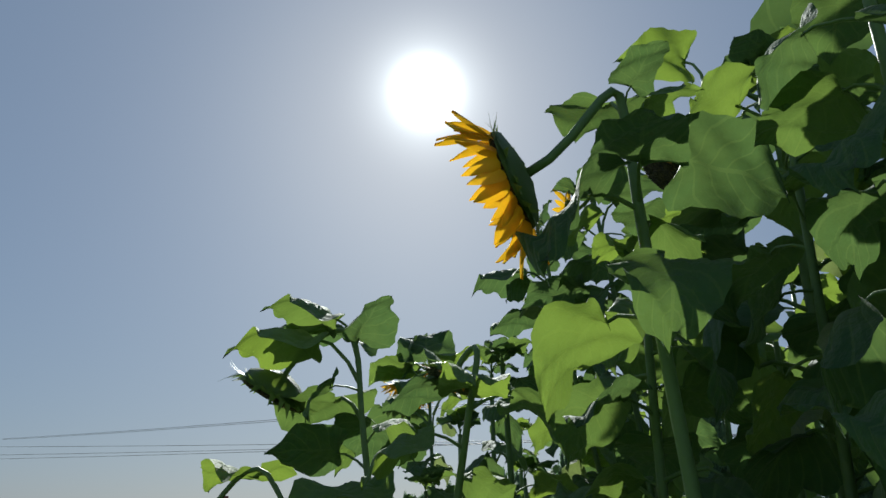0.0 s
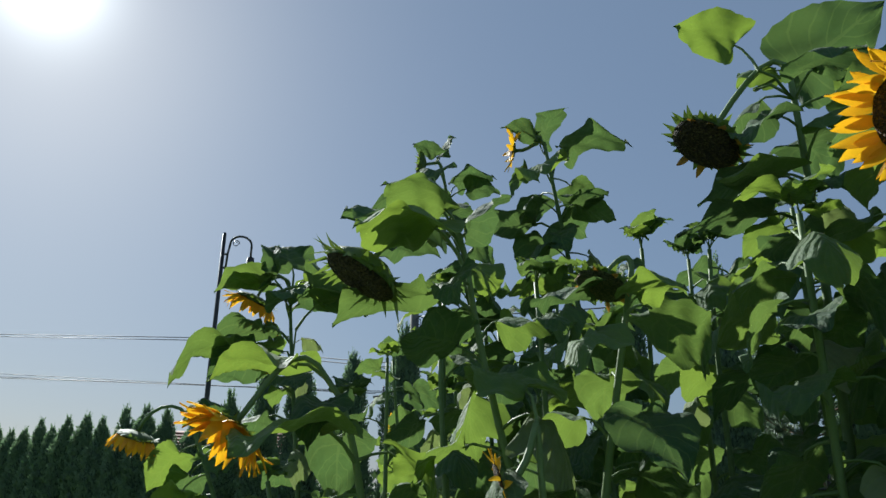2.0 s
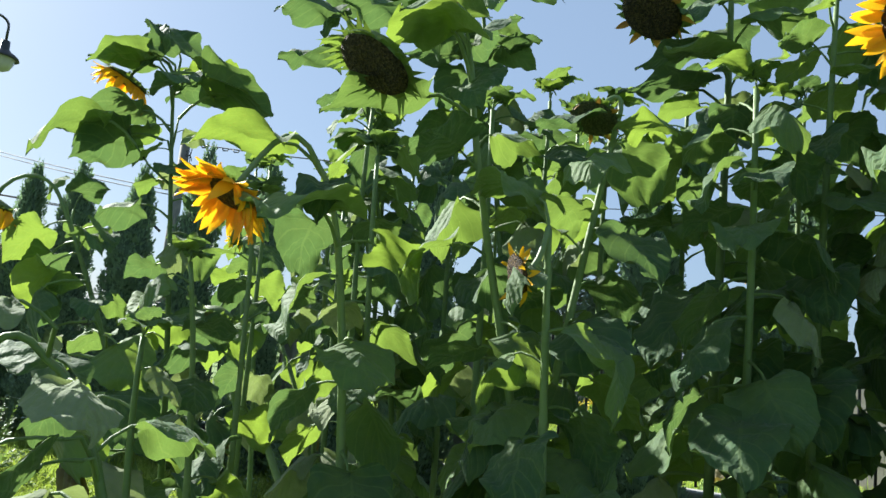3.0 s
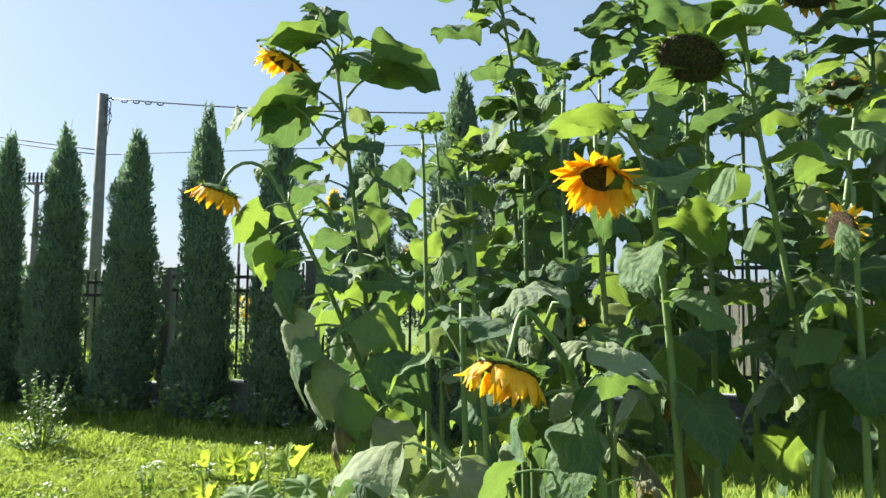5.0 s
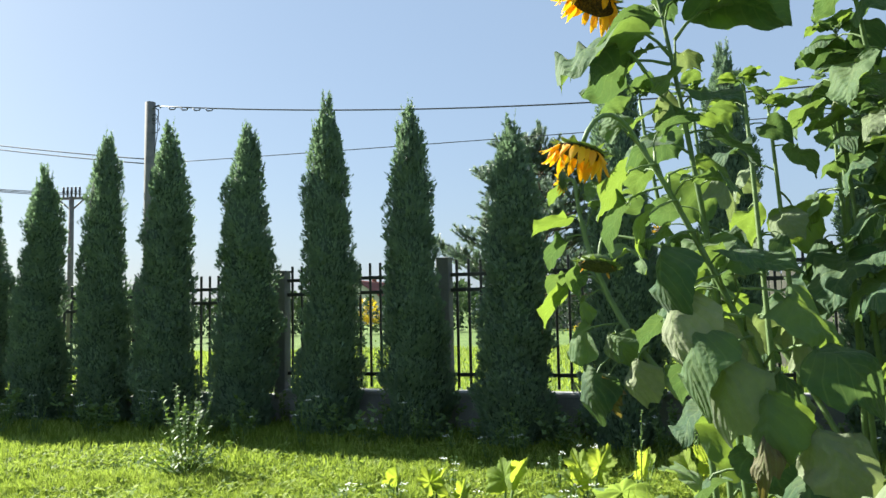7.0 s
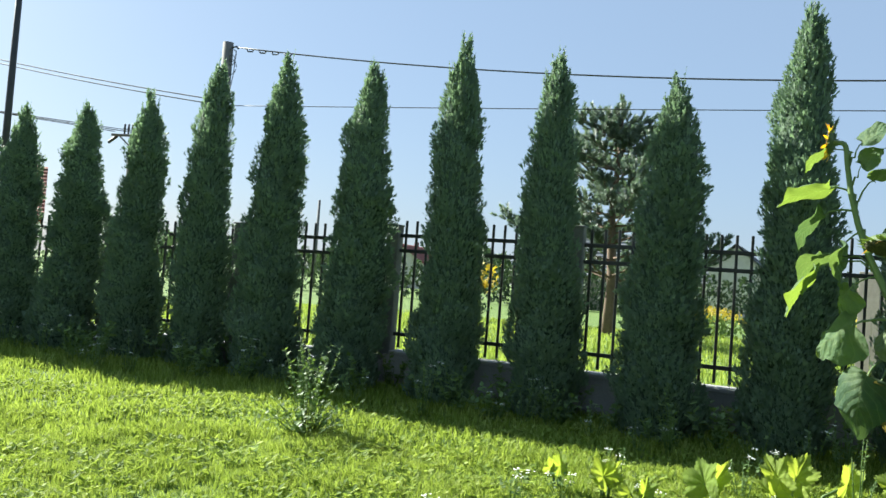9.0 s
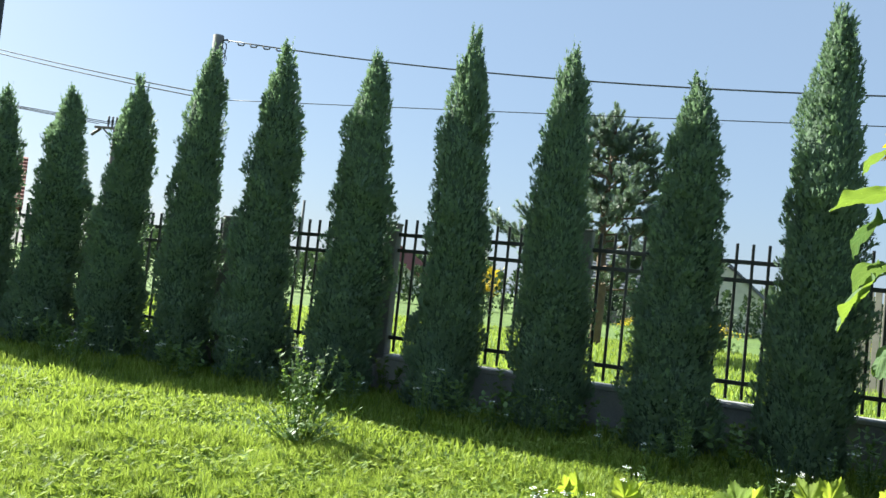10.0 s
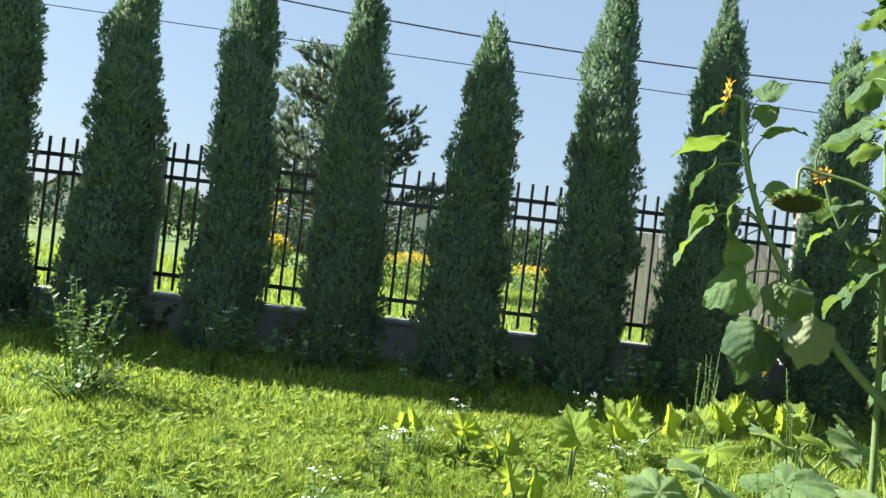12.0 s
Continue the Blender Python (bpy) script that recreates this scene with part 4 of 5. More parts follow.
BACK_PLANTS = [((2.6, 3.6), (2.62, 3.56, 3.1), 0.34), ((2.97, 3.55), (3.0, 3.52, 2.95), 0.25), ((2.62, 3.0), (2.66, 2.95, 2.62), 0.24), ((2.2, 3.45), (2.24, 3.4, 2.75), 0.3),
    ((1.3, 4.25), (1.33, 4.2, 2.68), 0.32), ((1.62, 4.2), (1.6, 4.15, 2.62), 0.32), ((0.98, 4.3), (0.93, 4.28, 2.6), 0.32),
    ((0.62, 4.45), (0.5, 4.45, 2.6), 0.34), ((1.1, 4.9), (1.05, 4.85, 2.5), 0.34), ((0.7, 4.8), (0.62, 4.8, 2.5), 0.34)]
for i, (b, t, r) in enumerate(FRONT_PLANTS + MIDDLE_PLANTS + BACK_PLANTS):
    sunflower(b, t, 30 + i, LEAFY, None, [], leaf=r * 0.86, first=0.9 if b[0] > 2.1 else 1.35 if b[0] > 1.15 or b[1] > 4.22 else 0.9, step=0.04 if b[0] > 1.9 else 0.06, airy=1.4 if b[0] > 1.9 else 2.5, fresh=b[0] > 1.9)

# ---- poles, wires, lamp ----
def utility_pole(x, y, h, label, r0=0.19, r1=0.155):
    ob = thing("utility_pole", label, "utility pole", (x, y, 0))
    part("shaft", tube_mesh("shaft", [(0, 0, -0.3), (0, 0, h * 0.5), (0, 0, h)], [r0, (r0 + r1) / 2, r1], M_POLE, 12), ob)
    return ob


def wire(a, b, sag, r, label, n=24):
    pts = []
    for i in range(n + 1):
        t = i / n
        p = Vector(a).lerp(Vector(b), t)
        p.z -= sag * 4 * t * (1 - t)
        pts.append(p)
    return tagged(new("overhead_wire", tube_mesh("overhead_wire", pts, r, M_CABLE, 5)), label, "overhead wire", "overhead wires")


POLE = Vector((-11.64, 23.36, 7.95))
ob = utility_pole(POLE.x, POLE.y, POLE.z, "tall round grey utility pole carrying a cable")
part("wall_hook", tube_mesh("wall_hook", [(0.1, 0, 7.8), (0.3, -0.05, 7.83), (0.36, -0.08, 7.75)], 0.025, M_IRON, 6), ob)
for k, (w, z) in enumerate(((0.14, 7.55), (0.11, 7.4), (0.17, 7.2))):
    loop = [(0.18 + w * math.cos(a), -0.1, z + 1.4 * w * math.sin(a)) for a in np.linspace(0, 6.0, 15)]
    part("cable_loop", tube_mesh("cable_loop", loop, 0.012, M_CABLE, 5), ob)
part("hanging_lead", tube_mesh("hanging_lead", [(0.3, -0.08, 7.7), (0.26, -0.06, 7.0), (0.14, -0.02, 6.3), (0.12, 0, 5.4)], 0.012, M_CABLE, 5), ob)
FAR_POLE = Vector((27.4, 13.9, 7.95))
ob = utility_pole(FAR_POLE.x, FAR_POLE.y, FAR_POLE.z, "tall round grey utility pole carrying a cable")
cable = wire(POLE + Vector((0.3, -0.07, -0.15)), FAR_POLE + Vector((0, 0, -0.1)), 1.45, 0.02, "thick black cable sagging between two poles", 40)
for k in range(4):
    t = 0.012 + 0.011 * k
    p = (POLE + Vector((0.3, -0.07, -0.15))).lerp(FAR_POLE, t)
    p.z -= 1.45 * 4 * t * (1 - t) + 0.03
    part("cable_clamp", tube_mesh("cable_clamp", [p + Vector((-0.12, 0.03, 0.03)), p + Vector((-0.06, 0, -0.05)), p + Vector((0.08, 0, -0.05)), p + Vector((0.14, -0.03, 0.02))], 0.022, M_CABLE, 5), cable)
for dz in (0.0, 0.14):
    wire(POLE + Vector((0, 0, -1.9 + dz)), (-30, 30, 9.9 + dz), 0.2, 0.018, "thin grey overhead wire against the sky")
    wire((-30, 30, 9.9 + dz), (-150, 5.5, 18.8 + dz), 0.2, 0.022, "thin grey overhead wire against the sky")
wire(POLE + Vector((0, 0, -1.9)), FAR_POLE + Vector((0, 0, -2.4)), 0.1, 0.012, "thin grey overhead wire against the sky")
for dx, end in ((-1.1, 17.4), (0.0, 16.0), (1.1, 15.3)):
    wire((-26.5 + dx, 44.4, 8.7), (-151.5, 0.3, end), 0.2, 0.024, "thin grey overhead wire against the sky")
ob = utility_pole(-26.5, 44.4, 8.6, "utility pole with a crossarm and insulators", 0.2, 0.14)
part("crossarm", box_mesh("crossarm", 2.6, 0.16, 0.14, M_POLE, (0, 0, 8.5), 0.02), ob)
for k in range(5):
    part("insulator", lathe("insulator", [(0.0, 9.2), (0.07, 9.15), (0.05, 9.0), (0.09, 8.92), (0.05, 8.8), (0.05, 8.55)], M_CABLE, 8), ob, Matrix.Translation((-0.5 + 0.25 * k, 0, 0)))
for k in (-1, 1):
    part("brace", tube_mesh("brace", [(0.15 * k, 0, 7.9), (0.8 * k, 0, 8.45)], 0.05, M_POLE, 6), ob)
    part("disconnector", tube_mesh("disconnector", [(1.0 * k, 0.1, 8.45), (1.55 * k, 0.15, 8.05)], 0.09, M_CABLE, 6), ob)
ob = utility_pole(-20, 62, 7.0, "far thin utility pole", 0.14, 0.1)

lamp = thing("street_lamp", "dark street lamp with a curved arm and bell-shaped shade", "street lamp", (-11.64, 14.29, 0))
part("pole", tube_mesh("pole", [(0, 0, -0.2), (0, 0, 4), (0, 0, 8.05)], [0.075, 0.06, 0.045], M_IRON, 10), lamp)
u = Vector((0.7, 0.72, 0)).normalized()
part("arm", tube_mesh("arm", [u * 0.1 + Vector((0, 0, 7.1)), u * 0.12 + Vector((0, 0, 7.5)), u * 0.16 + Vector((0, 0, 7.78))] + [u * (0.42 - 0.26 * math.cos(a)) + Vector((0, 0, 7.78 + 0.22 * math.sin(a))) for a in np.linspace(0.3, math.pi, 9)] + [u * 0.68 + Vector((0, 0, 7.45))], 0.028, M_IRON, 7), lamp)
for z in (7.15, 7.5):
    part("bracket", tube_mesh("bracket", [(0, 0, z), u * 0.12 + Vector((0, 0, z))], 0.03, M_IRON, 6), lamp)
part("scroll", tube_mesh("scroll", [u * (0.3 + 0.09 * math.cos(a) * (1 - a / 14)) + Vector((0, 0, 7.8 + 0.09 * math.sin(a) * (1 - a / 14))) for a in np.linspace(0, 9, 22)], 0.01, M_IRON, 5), lamp)
shade = part("shade", lathe("shade", [(0.04, 0.0), (0.09, -0.02), (0.1, -0.2), (0.16, -0.26), (0.3, -0.36), (0.33, -0.42), (0.31, -0.42), (0.15, -0.28)], M_IRON, 20), lamp, Matrix.Translation(u * 0.68 + Vector((0, 0, 7.48))))
part("bowl", lathe("bowl", [(0.24, -0.4), (0.23, -0.52), (0.17, -0.64), (0.07, -0.7), (0.0, -0.71)], M_GLASS, 16), shade)

# ---- houses past the fence ----
def house(x, y, rz, w, d, eaves, ridge, wall_m, roof_m, label, chimneys=1, windows=2):
    ob = thing("house", label, "house", (x, y, 0), rz)
    bm = bmesh.new()
    box_bm(bm, w, d, eaves + 0.3, (0, 0, (eaves - 0.3) / 2), 0.02)
    part("wall", finish(bm, "wall", wall_m), ob)
    for s in (-1, 1):
        v = [(s * w / 2, -d / 2, eaves), (s * w / 2, d / 2, eaves), (s * w / 2, 0, ridge - 0.15), (s * (w / 2 - 0.25), -d / 2, eaves), (s * (w / 2 - 0.25), d / 2, eaves), (s * (w / 2 - 0.25), 0, ridge - 0.15)]
        part("gable", mesh_of("gable", v, [(0, 1, 2), (3, 5, 4), (0, 2, 5, 3), (1, 4, 5, 2), (0, 3, 4, 1)], wall_m), ob)
        o = 0.5
        slope = (ridge - eaves) / (d / 2)
        n = 14
        verts, faces = [], []
        for i in range(n + 1):
            t = i / n
            y0, z0 = s * (d / 2 + o) * (1 - t), ridge - slope * (d / 2 + o) * (1 - t)
            for q, up in ((-1, 0.0), (1, 0.0)):
                verts.append((q * (w / 2 + o), y0, z0 + 0.09))
                verts.append((q * (w / 2 + o), y0, z0 + 0.16))
        for i in range(n):
            a = 4 * i
            faces += [(a + 1, a + 3, a + 6, a + 4), (a, a + 4, a + 6, a + 2), (a, a + 1, a + 4), (a + 2, a + 6, a + 3)]
        faces += [(0, 2, 3, 1)]
        part("roof", mesh_of("roof", verts, faces, roof_m), ob)
    for k in range(chimneys):
        cx = (k - (chimneys - 1) / 2) * w * 0.4 + w * 0.1
        part("chimney", box_mesh("chimney", 0.5, 0.45, 1.0, M_BRICK, (cx, 0, ridge + 0.1), 0.02), ob)
    for k in range(windows):
        wx = (k - (windows - 1) / 2) * w * 0.38
        win = part("window", box_mesh("window", 1.2, 0.08, 1.3, M_RENDER, (wx, -d / 2 - 0.02, eaves * 0.52), 0.01), ob)
        part("pane", box_mesh("pane", 1.0, 0.03, 1.1, M_WINDOW, (wx, -d / 2 - 0.07, eaves * 0.52), 0.005), win)
    return ob


house(-29.5, 32.5, 35, 9, 8, 2.9, 5.2, M_BRICK, M_REDROOF, "brick house with a dark red tiled roof", 1)
house(-41, 41, 30, 8, 8, 3.0, 5.6, M_RENDER, M_REDROOF, "pale house with an orange-red tiled roof", 1)
house(-18, 98, 80, 10, 8, 2.4, 5.2, M_RENDER, M_REDROOF, "white house with a red tiled roof far off", 1)
house(3.8, 60, 8, 10, 8, 2.6, 5.6, M_WOOD, M_GREYROOF, "low house with a grey ribbed roof", 0, 1)
house(15.5, 72, 70, 8, 7, 2.9, 6.0, M_RENDER, M_GREYROOF, "small pale house with a grey gable roof", 0, 1)
house(-56, 19.6, 80, 11.5, 9, 2.6, 4.9, M_BRICK, M_DARKROOF, "house with a dark roof and two chimneys", 2)
house(-66, 75, 30, 12, 9, 3.6, 7.0, M_RENDER, M_REDROOF, "white house with a red tiled roof far off", 1)

# plank fence past the thujas
pf = thing("plank_fence", "grey weathered plank fence in the meadow", "wooden fence", (6.9, 17.8, 0), -35)
for k in range(34):
    part("plank", box_mesh("plank", 0.13, 0.025, 2.2, M_WOOD, (0, 0, 1.1), 0.004) if k == 0 else bpy.data.objects["plank"].data, pf, pose(-2.4 + k * 0.145, 0, 0.012 * math.sin(k * 3.1), 0, 0.5 * math.sin(k * 2), 0))
for z in (0.5, 1.8):
    part("batten", box_mesh("batten", 5.0, 0.04, 0.08, M_WOOD, (0, 0.035, z), 0.005), pf)

# ---- pine ----
pine = thing("pine", "pine tree with open tufted crown in the meadow", "pine tree", (0.2, 26.0, -0.35))
rng = np.random.default_rng(5)
trunk_pts = [Vector((0, 0, -0.2)), Vector((0.08, 0, 2)), Vector((-0.05, 0.05, 4)), Vector((0.05, 0, 6)), Vector((0.1, 0, 7.6))]
part("trunk", tube_mesh("trunk", trunk_pts, [0.2, 0.16, 0.12, 0.07, 0.02], M_PINEBARK, 9), pine)


def needles(at, way, length, rng):
    """One upswept shoot of needles, thick as a bottle brush: triangles round a short axis."""
    m = 60
    t = rng.uniform(0, 1, (m, 1))
    side = rng.normal(0, 1, (m, 3))
    side -= way * (side @ way)[:, None]
    side /= np.linalg.norm(side, axis=1, keepdims=True)
    root = at + way * length * t
    tip = root + (side * 0.75 + way * 0.65) * rng.uniform(0.09, 0.15, (m, 1))
    wide = np.cross(side, way) * 0.016
    return np.stack([root - wide, root + wide, tip], 1).reshape(-1, 3)


nv = []
for w in range(11):
    z = 2.1 + 5.2 * (w / 11) ** 0.92
    reach = 3.5 * (1 - (z - 2.1) / 5.9) ** 0.8
    for k in range(6):
        a = k * 1.047 + w * 0.6 + rng.uniform(-0.3, 0.3)
        ln = reach * rng.uniform(0.6, 1.12)
        rise = rng.uniform(0.1, 0.5)
        base = Vector((0.03, 0, z + rng.uniform(-0.15, 0.15)))
        out = Vector((math.cos(a), math.sin(a), 0))
        pts = [base, base + out * ln * 0.45 + Vector((0, 0, ln * rise * 0.2)), base + out * ln * 0.8 + Vector((0, 0, ln * rise * 0.6)), base + out * ln + Vector((0, 0, ln * rise))]
        part("limb", tube_mesh("limb", pts, [0.035, 0.026, 0.016, 0.007], M_PINEBARK, 5), pine)
        for t in np.linspace(0.3, 1.0, 4 + int(ln * 3.2)):
            i = min(int(t * 3), 2)
            c = np.array(pts[i].lerp(pts[i + 1], t * 3 - i))
            for _ in range(5):
                sw = rng.normal(0, 1, 3) * np.array([1, 1, 0.5])
                foot = c + sw * 0.13
                way = np.array([out.x * 0.5, out.y * 0.5, 0.75]) + sw * 0.4
                nv.append(needles(foot, way / np.linalg.norm(way), rng.uniform(0.14, 0.3), rng))
for k in range(8):
    way = np.array([rng.normal(0, 0.25), rng.normal(0, 0.25), 1.0])
    nv.append(needles(np.array([0.1, 0, 7.2 + 0.06 * k]), way / np.linalg.norm(way), 0.3, rng))
nv = np.concatenate(nv)
part("crown", tri_mesh("crown", nv, np.arange(len(nv)).reshape(-1, 3), M_NEEDLE), pine)

# ---- far hedge and woods ----
rng = np.random.default_rng(6)
hv, hf, o = [], [], 0
for k in range(70):
    x = -34 + k * 1.05
    base_y = 52 + 0.1 * x + rng.normal(0, 0.3)
    hh = rng.uniform(2.2, 3.1)
    m = 260
    h = rng.uniform(0, 0.97, m)
    a = rng.uniform(0, 6.28, m)
    r = 0.62 * (1 - h) ** 0.6 * rng.uniform(0.75, 1, m)
    b = np.stack([x + r * np.cos(a), base_y + r * np.sin(a), h * hh], 1)
    v, f = sprays(b, np.stack([np.cos(a), np.sin(a), 0 * a], 1), rng.uniform(0.2, 0.4, m), rng)
    hv.append(v)
    hf.append(f + o)
    o += len(v)
tagged(new("far_hedge", tri_mesh("far_hedge", np.concatenate(hv), np.concatenate(hf), M_HEDGE)), "dark green row of small conifers across the meadow", "hedge", "", "stuff")
hv, hf, o = [], [], 0
for k in range(120):
    ang = radians(rng.uniform(-48, 75))
    dist = rng.uniform(110, 190)
    cx, cy = dist * math.sin(ang), dist * math.cos(ang)
    hh, w = rng.uniform(2.8, 5.5), rng.uniform(3, 6)
    m = 220
    d = rng.normal(0, 1, (m, 3))
    d /= np.linalg.norm(d, axis=1, keepdims=True)
    b = np.array([cx, cy, hh * 0.55]) + d * np.array([w, w, hh * 0.45]) * rng.uniform(0.7, 1, (m, 1))
    v, f = sprays(b, d, rng.uniform(1.0, 2.0, m), rng)
    hv.append(v)
    hf.append(f + o)
    o += len(v)
tagged(new("distant_woods", tri_mesh("distant_woods", np.concatenate(hv), np.concatenate(hf), M_HEDGE)), "distant green woods beyond the meadow", "woods", "", "stuff")


# ---- grass ----
def blades(xy, height, width, rng, lean=0.5, bend=True):
    n = len(xy)
    z = np.array([lie(x, y) for x, y in xy])
    a = rng.uniform(0, 6.28, n)
    side = np.stack([np.cos(a), np.sin(a), 0 * a], 1)
    b = rng.uniform(0, 6.28, n)
    ln = np.stack([np.cos(b), np.sin(b), 0 * b], 1) * (rng.uniform(0.1, 1, n) * lean)[:, None]
    base = np.column_stack([xy, z - 0.005])
    h, w = height[:, None], width[:, None]
    mid = base + np.array([0, 0, 0.6]) * h + ln * h * 0.35
    tip = base + np.array([0, 0, 0.95]) * h + ln * h
    v = np.stack([base - side * w, base + side * w, mid + side * w * 0.8, mid - side * w * 0.8, tip], 1).reshape(-1, 3)
    q = np.arange(n)[:, None] * 5
    f = np.concatenate([q + np.array([[0, 1, 2]]), q + np.array([[0, 2, 3]]), q + np.array([[3, 2, 4]])])
    return v, f


rng = np.random.default_rng(11)


def scatter(n, x0, x1, y0, y1):
    p = np.column_stack([rng.uniform(x0, x1, n), rng.uniform(y0, y1, n)])
    return p


def tuft_noise(p, s, off=0.0):
    return np.array([noise.noise((x * s, y * s, off)) for x, y in p])


near = scatter(300000, -7.5, 1.0, 2.6, 7.2)
fringe = near[:, 1] < 3.1
near[fringe, 1] -= rng.exponential(0.45, fringe.sum())
fringe = near[:, 0] < -7.0
near[fringe, 0] -= rng.exponential(0.6, fringe.sum())
far = np.concatenate([scatter(90000, -13, 2.5, 6.8, 10.5), scatter(35000, 0.8, 6.5, 4.9, 8.5)])
out_far = (far - np.array([FENCE_AT.x, FENCE_AT.y])) @ np.array([FENCE_OUT.x, FENCE_OUT.y])
tn, tf2 = tuft_noise(near, 2.2), tuft_noise(far, 2.2)
v1, f1 = blades(near, 0.046 * (1 + 0.8 * tn + 0.9 * tuft_noise(near, 9.0, 3.0)) * rng.uniform(0.55, 1.5, len(near)), rng.uniform(0.0016, 0.0036, len(near)), rng, 0.9)
far, of, tf3 = far[out_far > 0.12], out_far[out_far > 0.12], tf2[out_far > 0.12]
rough = np.clip((1.75 - of) / 0.5, 0, 1)
v2, f2 = blades(far, (0.065 * (1 + 0.7 * tf3) + 0.035 * rough * rng.uniform(0.3, 1.3, len(far))) * rng.uniform(0.6, 1.35, len(far)), rng.uniform(0.0035, 0.007, len(far)), rng, 0.7)
# the rest of the lawn, behind and beside the walk, thinning outwards
rest = np.column_stack([rng.normal(-0.5, 4.5, 170000), rng.normal(1.5, 3.6, 170000)])
near_box = (rest[:, 0] > -7.5) & (rest[:, 0] < 1.0) & (rest[:, 1] > 2.6) & (rest[:, 1] < 7.2)
bed_box = (rest[:, 0] > -0.6) & (rest[:, 0] < 3.4) & (rest[:, 1] > 2.3) & (rest[:, 1] < 5.5)
rest = rest[~near_box & ~bed_box & ((rest - np.array([FENCE_AT.x, FENCE_AT.y])) @ np.array([FENCE_OUT.x, FENCE_OUT.y]) > 0.3)]
v0, f0 = blades(rest, 0.05 * rng.uniform(0.6, 1.5, len(rest)), rng.uniform(0.003, 0.006, len(rest)), rng, 0.75)
v2, f2 = np.concatenate([v2, v0]), np.concatenate([f2, f0 + len(v2)])
tagged(new("lawn_grass", tri_mesh("lawn_grass", np.concatenate([v1, v2]), np.concatenate([f1, f2 + len(v1)]), M_GRASS)), "sunlit short green grass of the lawn", "grass", "", "stuff")
mead = scatter(60000, -14, 14, 9.0, 30)
om = (mead - np.array([FENCE_AT.x, FENCE_AT.y])) @ np.array([FENCE_OUT.x, FENCE_OUT.y])
mead = mead[om < -0.15]
v3, f3 = blades(mead, 0.13 * rng.uniform(0.5, 1.4, len(mead)), rng.uniform(0.008, 0.016, len(mead)), rng, 0.6)
tagged(new("meadow_grass", tri_mesh("meadow_grass", v3, f3, M_GRASS)), "long pale green grass of the meadow past the fence", "grass", "", "stuff")
under = scatter(9000, -0.4, 3.2, 2.2, 5.6)
v4, f4 = blades(under, rng.uniform(0.08, 0.4, len(under)), rng.uniform(0.003, 0.007, len(under)), rng, 0.5)
tagged(new("bed_grass", tri_mesh("bed_grass", v4, f4, M_GRASS)), "tall grass among the sunflower stems", "grass", "", "stuff")


# broad-leaved lawn weeds: flat rosettes among the grass
lv, lf, o = [], [], 0
spots = scatter(7000, -7, 0.4, 3.0, 8.2)
keepers = tuft_noise(spots, 0.9, 5.0) > rng.uniform(-0.5, 0.15, len(spots))
for x, y in spots[keepers]:
    k = rng.integers(5, 10)
    a = rng.uniform(0, 6.28, k)
    L = rng.uniform(0.018, 0.06, (k, 1))
    c = np.array([x, y, lie(x, y) + 0.028])
    d = np.stack([np.cos(a), np.sin(a), rng.uniform(0.25, 0.9, k)], 1)
    sd = np.stack([-np.sin(a), np.cos(a), rng.normal(0, 0.2, k)], 1)
    v = np.stack([c + d * 0, c + d * L * 0.55 + sd * L * 0.24, c + d * L - np.array([0, 0, 0.2]) * L, c + d * L * 0.55 - sd * L * 0.24], 1).reshape(-1, 3)
    q = o + 4 * np.arange(k)[:, None]
    lv.append(v)
    lf.append(np.concatenate([q + np.array([[0, 1, 2]]), q + np.array([[0, 2, 3]])]))
    o += len(v)
tagged(new("lawn_weeds", tri_mesh("lawn_weeds", np.concatenate(lv), np.concatenate(lf), M_GRASS)), "broad-leaved weeds growing flat in the lawn", "lawn weeds", "", "stuff")


